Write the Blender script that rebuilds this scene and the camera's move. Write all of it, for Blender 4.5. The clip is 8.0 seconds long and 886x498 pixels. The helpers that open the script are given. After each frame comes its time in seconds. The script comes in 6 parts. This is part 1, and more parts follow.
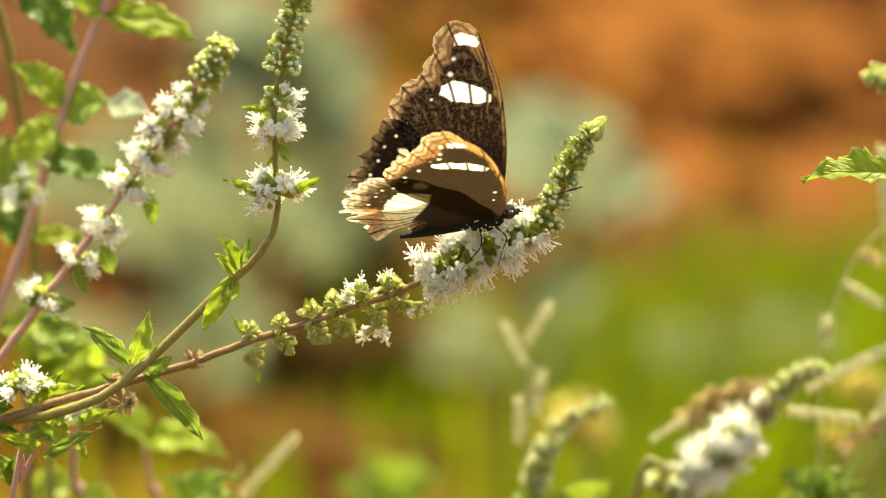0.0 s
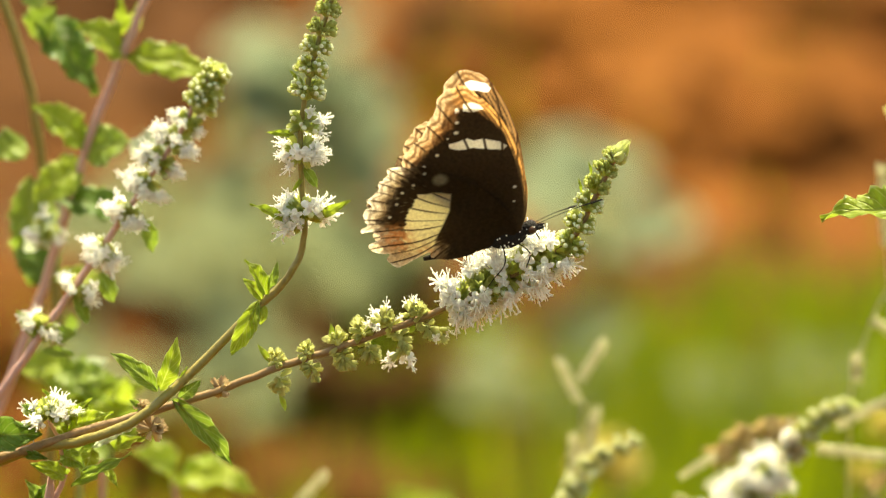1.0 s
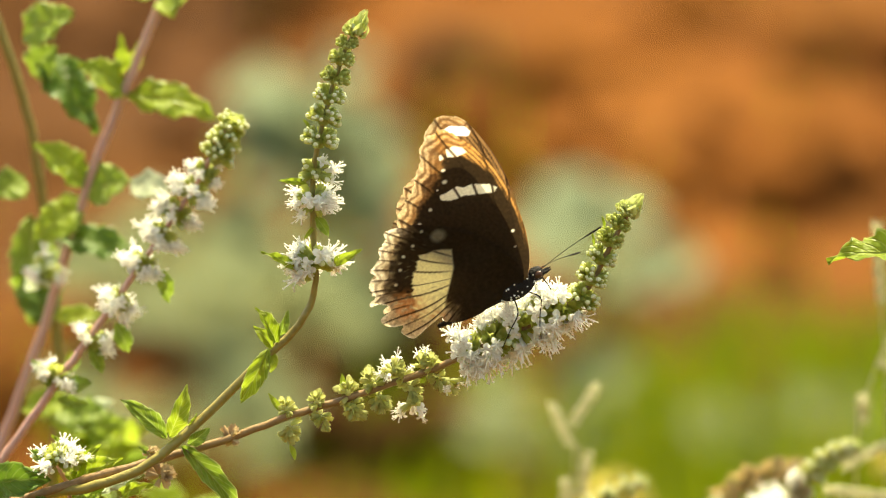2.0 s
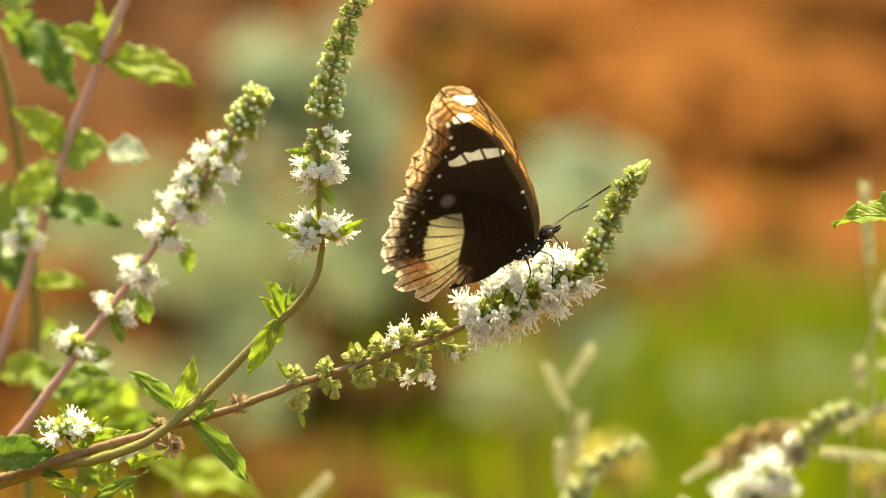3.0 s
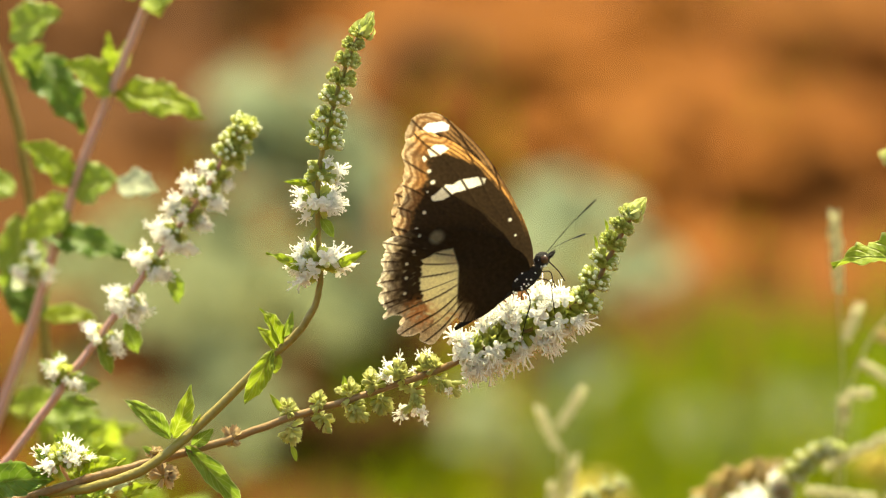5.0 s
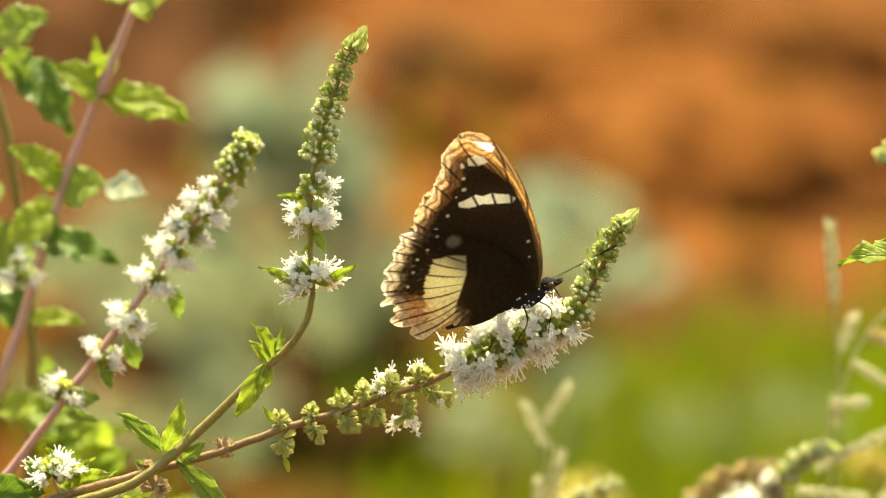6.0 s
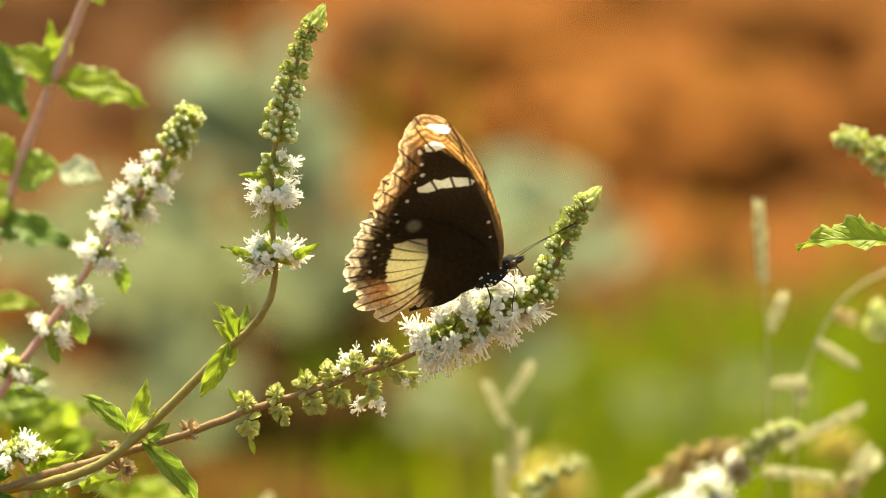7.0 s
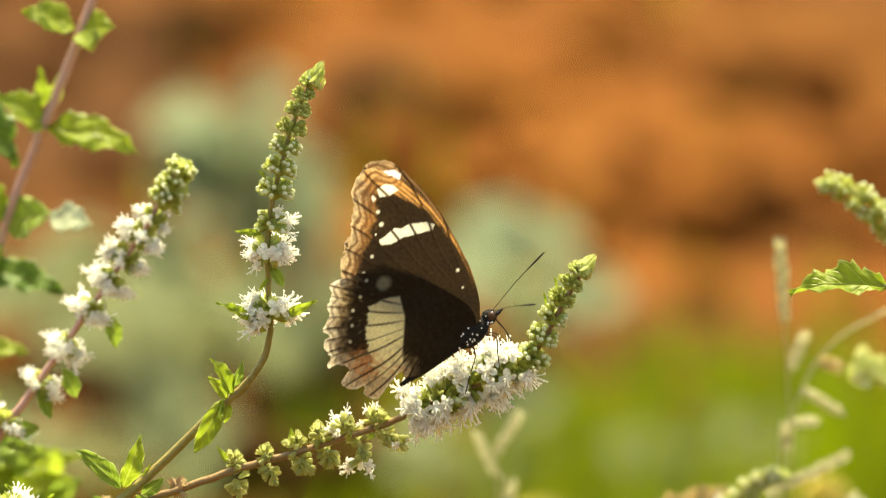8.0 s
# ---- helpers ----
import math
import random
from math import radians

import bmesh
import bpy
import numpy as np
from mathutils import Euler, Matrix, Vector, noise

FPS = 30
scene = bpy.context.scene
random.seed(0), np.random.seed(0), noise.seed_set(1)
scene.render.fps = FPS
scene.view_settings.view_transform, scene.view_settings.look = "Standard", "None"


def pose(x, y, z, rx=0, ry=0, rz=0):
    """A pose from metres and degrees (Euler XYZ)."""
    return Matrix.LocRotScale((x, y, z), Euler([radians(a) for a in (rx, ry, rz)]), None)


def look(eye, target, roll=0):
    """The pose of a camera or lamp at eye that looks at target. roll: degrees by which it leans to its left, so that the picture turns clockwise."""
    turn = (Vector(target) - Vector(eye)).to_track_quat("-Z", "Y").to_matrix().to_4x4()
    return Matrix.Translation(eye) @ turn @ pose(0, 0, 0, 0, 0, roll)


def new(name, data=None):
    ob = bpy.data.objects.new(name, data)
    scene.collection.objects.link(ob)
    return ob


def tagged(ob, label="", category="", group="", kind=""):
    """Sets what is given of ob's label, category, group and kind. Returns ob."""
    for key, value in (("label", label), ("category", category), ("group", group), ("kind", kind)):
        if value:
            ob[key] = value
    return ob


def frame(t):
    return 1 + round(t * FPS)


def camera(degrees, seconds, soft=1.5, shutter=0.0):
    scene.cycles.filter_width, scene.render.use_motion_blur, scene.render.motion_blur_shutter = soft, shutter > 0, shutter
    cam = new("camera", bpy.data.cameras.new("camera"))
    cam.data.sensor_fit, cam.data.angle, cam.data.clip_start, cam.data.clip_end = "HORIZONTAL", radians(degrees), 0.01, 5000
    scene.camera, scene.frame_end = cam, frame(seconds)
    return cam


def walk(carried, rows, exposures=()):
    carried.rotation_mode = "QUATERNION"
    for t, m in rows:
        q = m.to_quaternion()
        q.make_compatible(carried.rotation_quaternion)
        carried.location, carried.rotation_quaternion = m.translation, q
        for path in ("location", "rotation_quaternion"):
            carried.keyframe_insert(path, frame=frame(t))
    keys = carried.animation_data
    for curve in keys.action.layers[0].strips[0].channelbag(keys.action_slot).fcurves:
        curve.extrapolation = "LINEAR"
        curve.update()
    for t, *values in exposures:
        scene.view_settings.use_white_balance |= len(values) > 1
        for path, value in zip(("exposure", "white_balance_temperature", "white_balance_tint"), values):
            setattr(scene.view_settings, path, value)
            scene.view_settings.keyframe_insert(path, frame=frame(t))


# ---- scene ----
EYE = (0, -1.7607, 0.9242)
cam = camera(6.233, 8.0, soft=1.1, shutter=0.4)
cam.data.dof.use_dof = True
cam.data.dof.focus_distance = 1.8
cam.data.dof.aperture_fstop = 14.0
walk(cam, [
    (0, look(EYE, (-0.00326, 0, 0.53579))),
    (0.5, look(EYE, (-0.00526, 0, 0.53938))),
    (1, look(EYE, (-0.00976, 0, 0.54425))),
    (1.5, look(EYE, (-0.00950, 0, 0.55281))),
    (1.7, look(EYE, (-0.01050, 0, 0.55409))),
    (2.8, look(EYE, (-0.01150, 0, 0.54719))),
    (3, look(EYE, (-0.01051, 0, 0.54501))),
    (3.5, look(EYE, (-0.00651, 0, 0.54284))),
    (4, look(EYE, (-0.01063, 0, 0.54604))),
    (4.5, look(EYE, (-0.00950, 0, 0.55000))),
    (4.7, look(EYE, (-0.00725, 0, 0.55204))),
    (5.8, look(EYE, (-0.00650, 0, 0.55485))),
    (6, look(EYE, (-0.00525, 0, 0.55383))),
    (6.5, look(EYE, (0.00000, 0, 0.55000))),
    (7, look(EYE, (0.00250, 0, 0.54936))),
    (7.5, look(EYE, (0.00500, 0, 0.55409))),
    (8, look(EYE, (0.00574, 0, 0.56008)))], exposures=[(0, 1.38, 8350, -3), (8, 1.38, 8350, -3)])

# ---- world, sun, exposure ----
SUN_UP, SUN_TURN = radians(66), radians(10)
world = bpy.data.worlds.new("sky")
scene.world = world
world.use_nodes = True
sky = world.node_tree.nodes.new("ShaderNodeTexSky")
sky.sky_type, sky.sun_disc, sky.sun_elevation, sky.sun_rotation = "NISHITA", False, SUN_UP, SUN_TURN
sky.dust_density, sky.ozone_density = 4.0, 0.6
world.node_tree.links.new(sky.outputs[0], world.node_tree.nodes["Background"].inputs[0])
world.node_tree.nodes["Background"].inputs[1].default_value = 0.14
sun = new("sun", bpy.data.lights.new("sun", "SUN"))
sun.data.energy, sun.data.angle, sun.data.color = 4.8, radians(0.6), (1.0, 0.93, 0.80)
TO_SUN = Vector((math.sin(SUN_TURN) * math.cos(SUN_UP), math.cos(SUN_TURN) * math.cos(SUN_UP), math.sin(SUN_UP)))
sun.matrix_world = look(TO_SUN * 20, (0, 0, 0))


# ---- materials ----
def nodes_of(name):
    m = bpy.data.materials.new(name)
    m.use_nodes = True
    nt = m.node_tree
    nt.nodes.clear()
    return m, nt.nodes, nt.links


def mixed(nodes, links, fac, a, b, mode="MIX"):
    n = nodes.new("ShaderNodeMix")
    n.data_type, n.blend_type = "RGBA", mode
    for sock, v in ((n.inputs["Factor"], fac), (n.inputs[6], a), (n.inputs[7], b)):
        if isinstance(v, (int, float)):
            sock.default_value = v
        elif isinstance(v, tuple):
            sock.default_value = (*v, 1)
        else:
            links.new(v, sock)
    return n.outputs[2]


def noise_fac(nodes, links, scale, lo, hi, coord="Object", detail=4):
    tc, n, r = nodes.new("ShaderNodeTexCoord"), nodes.new("ShaderNodeTexNoise"), nodes.new("ShaderNodeMapRange")
    links.new(tc.outputs[coord], n.inputs["Vector"])
    n.inputs["Scale"].default_value, n.inputs["Detail"].default_value = scale, detail
    r.inputs[1].default_value, r.inputs[2].default_value = lo, hi
    links.new(n.outputs["Fac"], r.inputs[0])
    return r.outputs[0]


def finish(m, nodes, links, color, rough, glow, bump_from=None, bump=0.3, bump_d=0.0004, thin=None, spec=0.3):
    """Surface with a share `glow` of light let through the tissue."""
    p, out = nodes.new("ShaderNodeBsdfPrincipled"), nodes.new("ShaderNodeOutputMaterial")
    links.new(color, p.inputs["Base Color"])
    p.inputs["Roughness"].default_value = rough
    p.inputs["Specular IOR Level"].default_value = spec
    if bump_from is not None:
        b = nodes.new("ShaderNodeBump")
        b.inputs["Strength"].default_value, b.inputs["Distance"].default_value = bump, bump_d
        links.new(bump_from, b.inputs["Height"])
        links.new(b.outputs[0], p.inputs["Normal"])
    if glow:
        t, mx = nodes.new("ShaderNodeBsdfTranslucent"), nodes.new("ShaderNodeMixShader")
        links.new(thin if thin is not None else color, t.inputs["Color"])
        mx.inputs[0].default_value = glow
        links.new(p.outputs[0], mx.inputs[1])
        links.new(t.outputs[0], mx.inputs[2])
        links.new(mx.outputs[0], out.inputs[0])
    else:
        links.new(p.outputs[0], out.inputs[0])
    return m


def tissue(name, a, b, c, rough=0.5, glow=0.3, scale=400.0, big=60.0, bump=0.3):
    """Plant tissue: two tones at a fine and a coarse scale, a third by the single piece."""
    m, nodes, links = nodes_of(name)
    fine = noise_fac(nodes, links, scale, 0.35, 0.7)
    coarse = noise_fac(nodes, links, big, 0.3, 0.7)
    col = mixed(nodes, links, fine, a, b)
    info = nodes.new("ShaderNodeObjectInfo")
    geo = nodes.new("ShaderNodeNewGeometry")
    s = nodes.new("ShaderNodeMath")
    s.operation = "MULTIPLY"
    links.new(coarse, s.inputs[0])
    add = nodes.new("ShaderNodeMath")
    add.operation = "ADD"
    links.new(info.outputs["Random"], add.inputs[0])
    links.new(geo.outputs["Random Per Island"], add.inputs[1])
    links.new(add.outputs[0], s.inputs[1])
    col = mixed(nodes, links, s.outputs[0], col, c)
    return finish(m, nodes, links, col, rough, glow, fine, bump, 0.0003)


def leaf_material(name, dark, light, vein, glow=0.45, rough=0.42, spec=0.3):
    """Leaf blade: u runs across, v along; pale midrib and side veins, painted rim light, quilted relief."""
    m, nodes, links = nodes_of(name)
    uv, sep = nodes.new("ShaderNodeUVMap"), nodes.new("ShaderNodeSeparateXYZ")
    links.new(uv.outputs[0], sep.inputs[0])

    def op(kind, a, b=0.0, c=None):
        n = nodes.new("ShaderNodeMath")
        n.operation = kind
        for i, v in enumerate((a, b, c)):
            if v is None:
                continue
            if isinstance(v, (int, float)):
                n.inputs[i].default_value = v
            else:
                links.new(v, n.inputs[i])
        return n.outputs[0]
    across = op("ABSOLUTE", op("SUBTRACT", sep.outputs[0], 0.5))
    rib = op("SUBTRACT", 1.0, op("MINIMUM", op("MULTIPLY", across, 22.0), 1.0))
    phase = op("SUBTRACT", op("MULTIPLY", sep.outputs[1], 8.0), op("MULTIPLY", across, 4.5))
    wave = op("ABSOLUTE", op("SUBTRACT", op("FRACT", phase), 0.5))
    side = op("SUBTRACT", 1.0, op("MINIMUM", op("MULTIPLY", wave, 7.0), 1.0))
    # margin lightened: rim light of backlit leaves put into the colour
    rim = op("MAXIMUM", op("SUBTRACT", op("MULTIPLY", across, 16.0), 7.0), 0.0)
    veins = op("MAXIMUM", op("MAXIMUM", rib, op("MULTIPLY", rim, 1.5)), op("MULTIPLY", side, 0.6))
    fine = noise_fac(nodes, links, 700, 0.3, 0.7)
    coarse = noise_fac(nodes, links, 90, 0.35, 0.7)
    info = nodes.new("ShaderNodeObjectInfo")
    col = mixed(nodes, links, coarse, dark, light)
    col = mixed(nodes, links, op("MULTIPLY", info.outputs["Random"], 0.5), col, light)
    col = mixed(nodes, links, op("MULTIPLY", fine, 0.25), col, light)
    col = mixed(nodes, links, op("MULTIPLY", veins, 0.55), col, vein)
    height = op("ADD", op("MULTIPLY", veins, -1.0), op("MULTIPLY", fine, 0.4))
    return finish(m, nodes, links, col, rough, glow, height, 0.7, 0.0006, spec=spec)


CALYX = tissue("calyx_green", (0.33, 0.37, 0.055), (0.50, 0.54, 0.12), (0.62, 0.65, 0.23), 0.55, 0.55)
CALYX_OLD = tissue("calyx_faded", (0.37, 0.40, 0.09), (0.54, 0.56, 0.18), (0.65, 0.64, 0.30), 0.6, 0.55)
BUD = tissue("bud_pale", (0.70, 0.75, 0.42), (0.84, 0.87, 0.62), (0.92, 0.93, 0.78), 0.45, 0.5)
BUD_TIP = tissue("bud_green", (0.42, 0.48, 0.12), (0.58, 0.63, 0.22), (0.70, 0.73, 0.34), 0.5, 0.5)
PETAL = tissue("petal_white", (0.97, 0.96, 0.90), (0.98, 0.98, 0.94), (0.96, 0.945, 0.87), 0.5, 0.62, 900, 60.0, 0.1)
DRY = tissue("dry_brown", (0.30, 0.18, 0.08), (0.52, 0.38, 0.19), (0.62, 0.50, 0.30), 0.7, 0.3)
STEM_BROWN = tissue("stem_brown", (0.20, 0.115, 0.052), (0.31, 0.19, 0.09), (0.26, 0.17, 0.068), 0.4, 0.0, 900, 40)
STEM_OLIVE = tissue("stem_olive", (0.21, 0.155, 0.04), (0.32, 0.25, 0.075), (0.26, 0.22, 0.06), 0.4, 0.0, 900, 40)
STEM_PINK = tissue("stem_pink", (0.50, 0.25, 0.20), (0.60, 0.36, 0.30), (0.54, 0.32, 0.25), 0.5, 0.0, 700, 40)
STEM_GREEN = tissue("stem_green", (0.22, 0.24, 0.06), (0.34, 0.36, 0.11), (0.30, 0.26, 0.09), 0.5, 0.0, 700, 40)
STRAW = tissue("straw", (0.48, 0.47, 0.27), (0.61, 0.59, 0.37), (0.53, 0.51, 0.29), 0.6, 0.4, 700, 50)
LEAF = leaf_material("leaf_green", (0.10, 0.18, 0.016), (0.25, 0.35, 0.04), (0.46, 0.55, 0.20))
LEAF_DARK = leaf_material("leaf_dark", (0.045, 0.11, 0.012), (0.12, 0.21, 0.022), (0.28, 0.38, 0.10), 0.4)
LEAF_BRIGHT = leaf_material("leaf_bright", (0.165, 0.25, 0.012), (0.32, 0.41, 0.034), (0.50, 0.57, 0.18), 0.5)
LEAF_PALE = leaf_material("leaf_pale", (0.40, 0.49, 0.28), (0.55, 0.62, 0.42), (0.68, 0.73, 0.54), 0.5)
LEAF_GREY = leaf_material("leaf_greygreen", (0.138, 0.162, 0.076), (0.21, 0.235, 0.112), (0.26, 0.285, 0.15), 0.3, 0.8, 0.1)
LEAF_SAGE = leaf_material("leaf_sage", (0.18, 0.225, 0.125), (0.27, 0.315, 0.185), (0.32, 0.36, 0.22), 0.3, 0.8, 0.1)
GRASS = tissue("grass_green", (0.125, 0.20, 0.004), (0.225, 0.305, 0.008), (0.22, 0.24, 0.012), 0.5, 0.45, 60, 9)
YELLOW = tissue("flower_yellow", (0.62, 0.53, 0.13), (0.70, 0.62, 0.20), (0.64, 0.55, 0.17), 0.6, 0.5, 300, 60)
PINKISH = tissue("seed_pink", (0.42, 0.30, 0.12), (0.52, 0.40, 0.19), (0.47, 0.37, 0.17), 0.6, 0.4, 300, 60)
BLACK = tissue("body_black", (0.007, 0.006, 0.005), (0.022, 0.017, 0.013), (0.012, 0.010, 0.008), 0.85, 0.0, 2500, 300, 1.0)
EYE_BROWN = tissue("eye_brown", (0.05, 0.025, 0.015), (0.09, 0.045, 0.025), (0.07, 0.035, 0.02), 0.2, 0.0, 900, 200)
SCALE_WHITE = tissue("scale_white", (0.75, 0.74, 0.70), (0.85, 0.85, 0.82), (0.8, 0.8, 0.78), 0.6, 0.0, 900, 200)


def wing_material():
    """Scaled membrane: pigment stored on the mesh, fine scale grain, light passes through."""
    m, nodes, links = nodes_of("wing_scales")
    at = nodes.new("ShaderNodeAttribute")
    at.attribute_name = "pigment"
    grain = noise_fac(nodes, links, 1600, 0.3, 0.75)
    col = mixed(nodes, links, grain, at.outputs[0], (0.55, 0.5, 0.45), "MULTIPLY")
    col = mixed(nodes, links, 0.45, at.outputs[0], col)
    thick = nodes.new("ShaderNodeGamma")
    links.new(col, thick.inputs[0])
    thick.inputs[1].default_value = 1.3
    return finish(m, nodes, links, col, 0.6, 0.66, grain, 0.25, 0.0002, thick.outputs[0], 0.15)


WING = wing_material()


def soil_material():
    m, nodes, links = nodes_of("red_soil")
    big = noise_fac(nodes, links, 3.5, 0.36, 0.62)
    mid = noise_fac(nodes, links, 16, 0.35, 0.65)
    fine = noise_fac(nodes, links, 120, 0.3, 0.7)
    col = mixed(nodes, links, big, (0.075, 0.0245, 0.0046), (0.186, 0.0695, 0.0128))
    col = mixed(nodes, links, mid, col, (0.132, 0.0435, 0.007))
    # oval areas at set spots, mixed towards dark brown by the given strength
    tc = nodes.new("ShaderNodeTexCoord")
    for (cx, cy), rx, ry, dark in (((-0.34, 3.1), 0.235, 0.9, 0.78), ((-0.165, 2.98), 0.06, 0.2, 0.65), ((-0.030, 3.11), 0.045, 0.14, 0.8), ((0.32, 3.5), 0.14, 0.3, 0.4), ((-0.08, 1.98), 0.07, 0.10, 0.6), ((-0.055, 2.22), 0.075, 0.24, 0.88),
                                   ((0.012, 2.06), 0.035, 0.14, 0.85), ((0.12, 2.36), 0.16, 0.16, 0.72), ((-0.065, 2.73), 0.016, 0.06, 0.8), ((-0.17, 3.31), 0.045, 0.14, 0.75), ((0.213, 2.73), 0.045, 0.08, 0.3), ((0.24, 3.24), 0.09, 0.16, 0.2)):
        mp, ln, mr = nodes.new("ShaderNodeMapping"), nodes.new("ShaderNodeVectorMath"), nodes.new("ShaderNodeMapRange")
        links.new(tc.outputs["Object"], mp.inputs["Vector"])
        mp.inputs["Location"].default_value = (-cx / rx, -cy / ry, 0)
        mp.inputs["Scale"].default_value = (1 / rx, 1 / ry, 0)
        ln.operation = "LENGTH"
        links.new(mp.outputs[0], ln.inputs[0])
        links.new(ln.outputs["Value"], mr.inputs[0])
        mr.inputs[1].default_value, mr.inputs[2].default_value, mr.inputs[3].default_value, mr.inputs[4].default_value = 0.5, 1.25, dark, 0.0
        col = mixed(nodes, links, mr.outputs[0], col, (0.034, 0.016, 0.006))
    half = nodes.new("ShaderNodeMath")
    half.operation = "MULTIPLY"
    links.new(fine, half.inputs[0])
    half.inputs[1].default_value = 0.3
    col = mixed(nodes, links, half.outputs[0], col, (0.07, 0.027, 0.009))
    return finish(m, nodes, links, col, 0.95, 0.0, mid, 0.5, 0.01, spec=0.04)


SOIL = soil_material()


# ---- mesh tools ----
class Shape:
    """Collects vertices and faces of one mesh."""

    def __init__(self):
        self.v, self.f, self.m, self.uv = [], [], [], []

    def add(self, verts, faces, mat=0, uv=None):
        k = len(self.v)
        self.v.extend(tuple(p) for p in verts)
        self.f.extend(tuple(i + k for i in face) for face in faces)
        self.m.extend([mat] * len(faces))
        self.uv.extend(uv if uv is not None else [(0.25, 0.5)] * len(verts))

    def mesh(self, name, mats, smooth=True):
        me = bpy.data.meshes.new(name)
        me.from_pydata(self.v, [], self.f)
        for mt in mats:
            me.materials.append(mt)
        me.polygons.foreach_set("material_index", self.m)
        me.polygons.foreach_set("use_smooth", [smooth] * len(self.f))
        layer = me.uv_layers.new(name="UVMap")
        idx = np.zeros(len(me.loops), dtype=np.int32)
        me.loops.foreach_get("vertex_index", idx)
        layer.data.foreach_set("uv", np.array(self.uv, dtype=np.float32)[idx].ravel())
        me.update()
        return me


def thing(name, at, label, category, group="", kind=""):
    ob = new(name)
    ob.empty_display_size = 0.01
    ob.location = at
    return tagged(ob, label, category, group, kind)


def part(name, shape, mats, parent, label="", at=(0, 0, 0), m=None):
    ob = new(name, shape if isinstance(shape, bpy.types.Mesh) else shape.mesh(name, mats))
    ob.parent = parent
    if m is not None:
        ob.matrix_basis = m
    else:
        ob.location = at
    return tagged(ob, label)


def basis(z, hint=(0, 0, 1)):
    z = Vector(z).normalized()
    h = Vector(hint)
    if abs(z.dot(h.normalized())) > 0.95:
        h = Vector((1, 0, 0))
    x = h.cross(z).normalized()
    return Matrix((x, z.cross(x), z)).transposed()


def curve(points, n):
    """Smooth line of n points through the given ones."""
    p = [Vector(q) for q in points]
    p = [p[0] * 2 - p[1]] + p + [p[-1] * 2 - p[-2]]
    segs, out = len(p) - 3, []
    for i in range(n):
        u = i / (n - 1) * segs
        k = min(int(u), segs - 1)
        u -= k
        a, b, c, d = p[k:k + 4]
        out.append(0.5 * (2 * b + (c - a) * u + (2 * a - 5 * b + 4 * c - d) * u * u + (3 * b - a - 3 * c + d) * u ** 3))
    return out


def tube(sh, line, radii, sides=8, mat=0, square=0.0, rough=0.0, rnd=None):
    n, verts, faces = len(line), [], []
    for i, p in enumerate(line):
        t = line[min(i + 1, n - 1)] - line[max(i - 1, 0)]
        b = basis(t, (0, 1, 0))
        u = i / (n - 1) * (len(radii) - 1)
        k = min(int(u), len(radii) - 2)
        r = radii[k] + (radii[k + 1] - radii[k]) * (u - k)
        for j in range(sides):
            a = 2 * math.pi * j / sides
            rr = r * (1 + square * math.cos(4 * a)) * (1 + (rnd.uniform(-rough, rough) if rnd else 0))
            verts.append(p + b @ Vector((math.cos(a) * rr, math.sin(a) * rr, 0)))
    for i in range(n - 1):
        for j in range(sides):
            faces.append((i * sides + j, i * sides + (j + 1) % sides, (i + 1) * sides + (j + 1) % sides, (i + 1) * sides + j))
    faces.append(tuple(range(sides))[::-1])
    faces.append(tuple(range((n - 1) * sides, n * sides)))
    sh.add(verts, faces, mat)


def ball(sh, c, r, axis=(0, 0, 1), long=1.0, rings=5, sides=7, mat=0, rnd=None, rough=0.0):
    b, verts, faces = basis(axis), [], []
    for i in range(1, rings):
        a = math.pi * i / rings
        for j in range(sides):
            q = 2 * math.pi * j / sides
            k = r * (1 + (rnd.uniform(-rough, rough) if rnd else 0))
            verts.append(Vector(c) + b @ Vector((k * math.sin(a) * math.cos(q), k * math.sin(a) * math.sin(q), -r * long * math.cos(a))))
    lo, hi = len(verts), len(verts) + 1
    verts += [Vector(c) - b @ Vector((0, 0, r * long)), Vector(c) + b @ Vector((0, 0, r * long))]
    for i in range(rings - 2):
        for j in range(sides):
            faces.append((i * sides + j, i * sides + (j + 1) % sides, (i + 1) * sides + (j + 1) % sides, (i + 1) * sides + j))
    for j in range(sides):
        faces.append((lo, (j + 1) % sides, j))
        faces.append((hi, (rings - 2) * sides + j, (rings - 2) * sides + (j + 1) % sides))
    sh.add(verts, faces, mat)


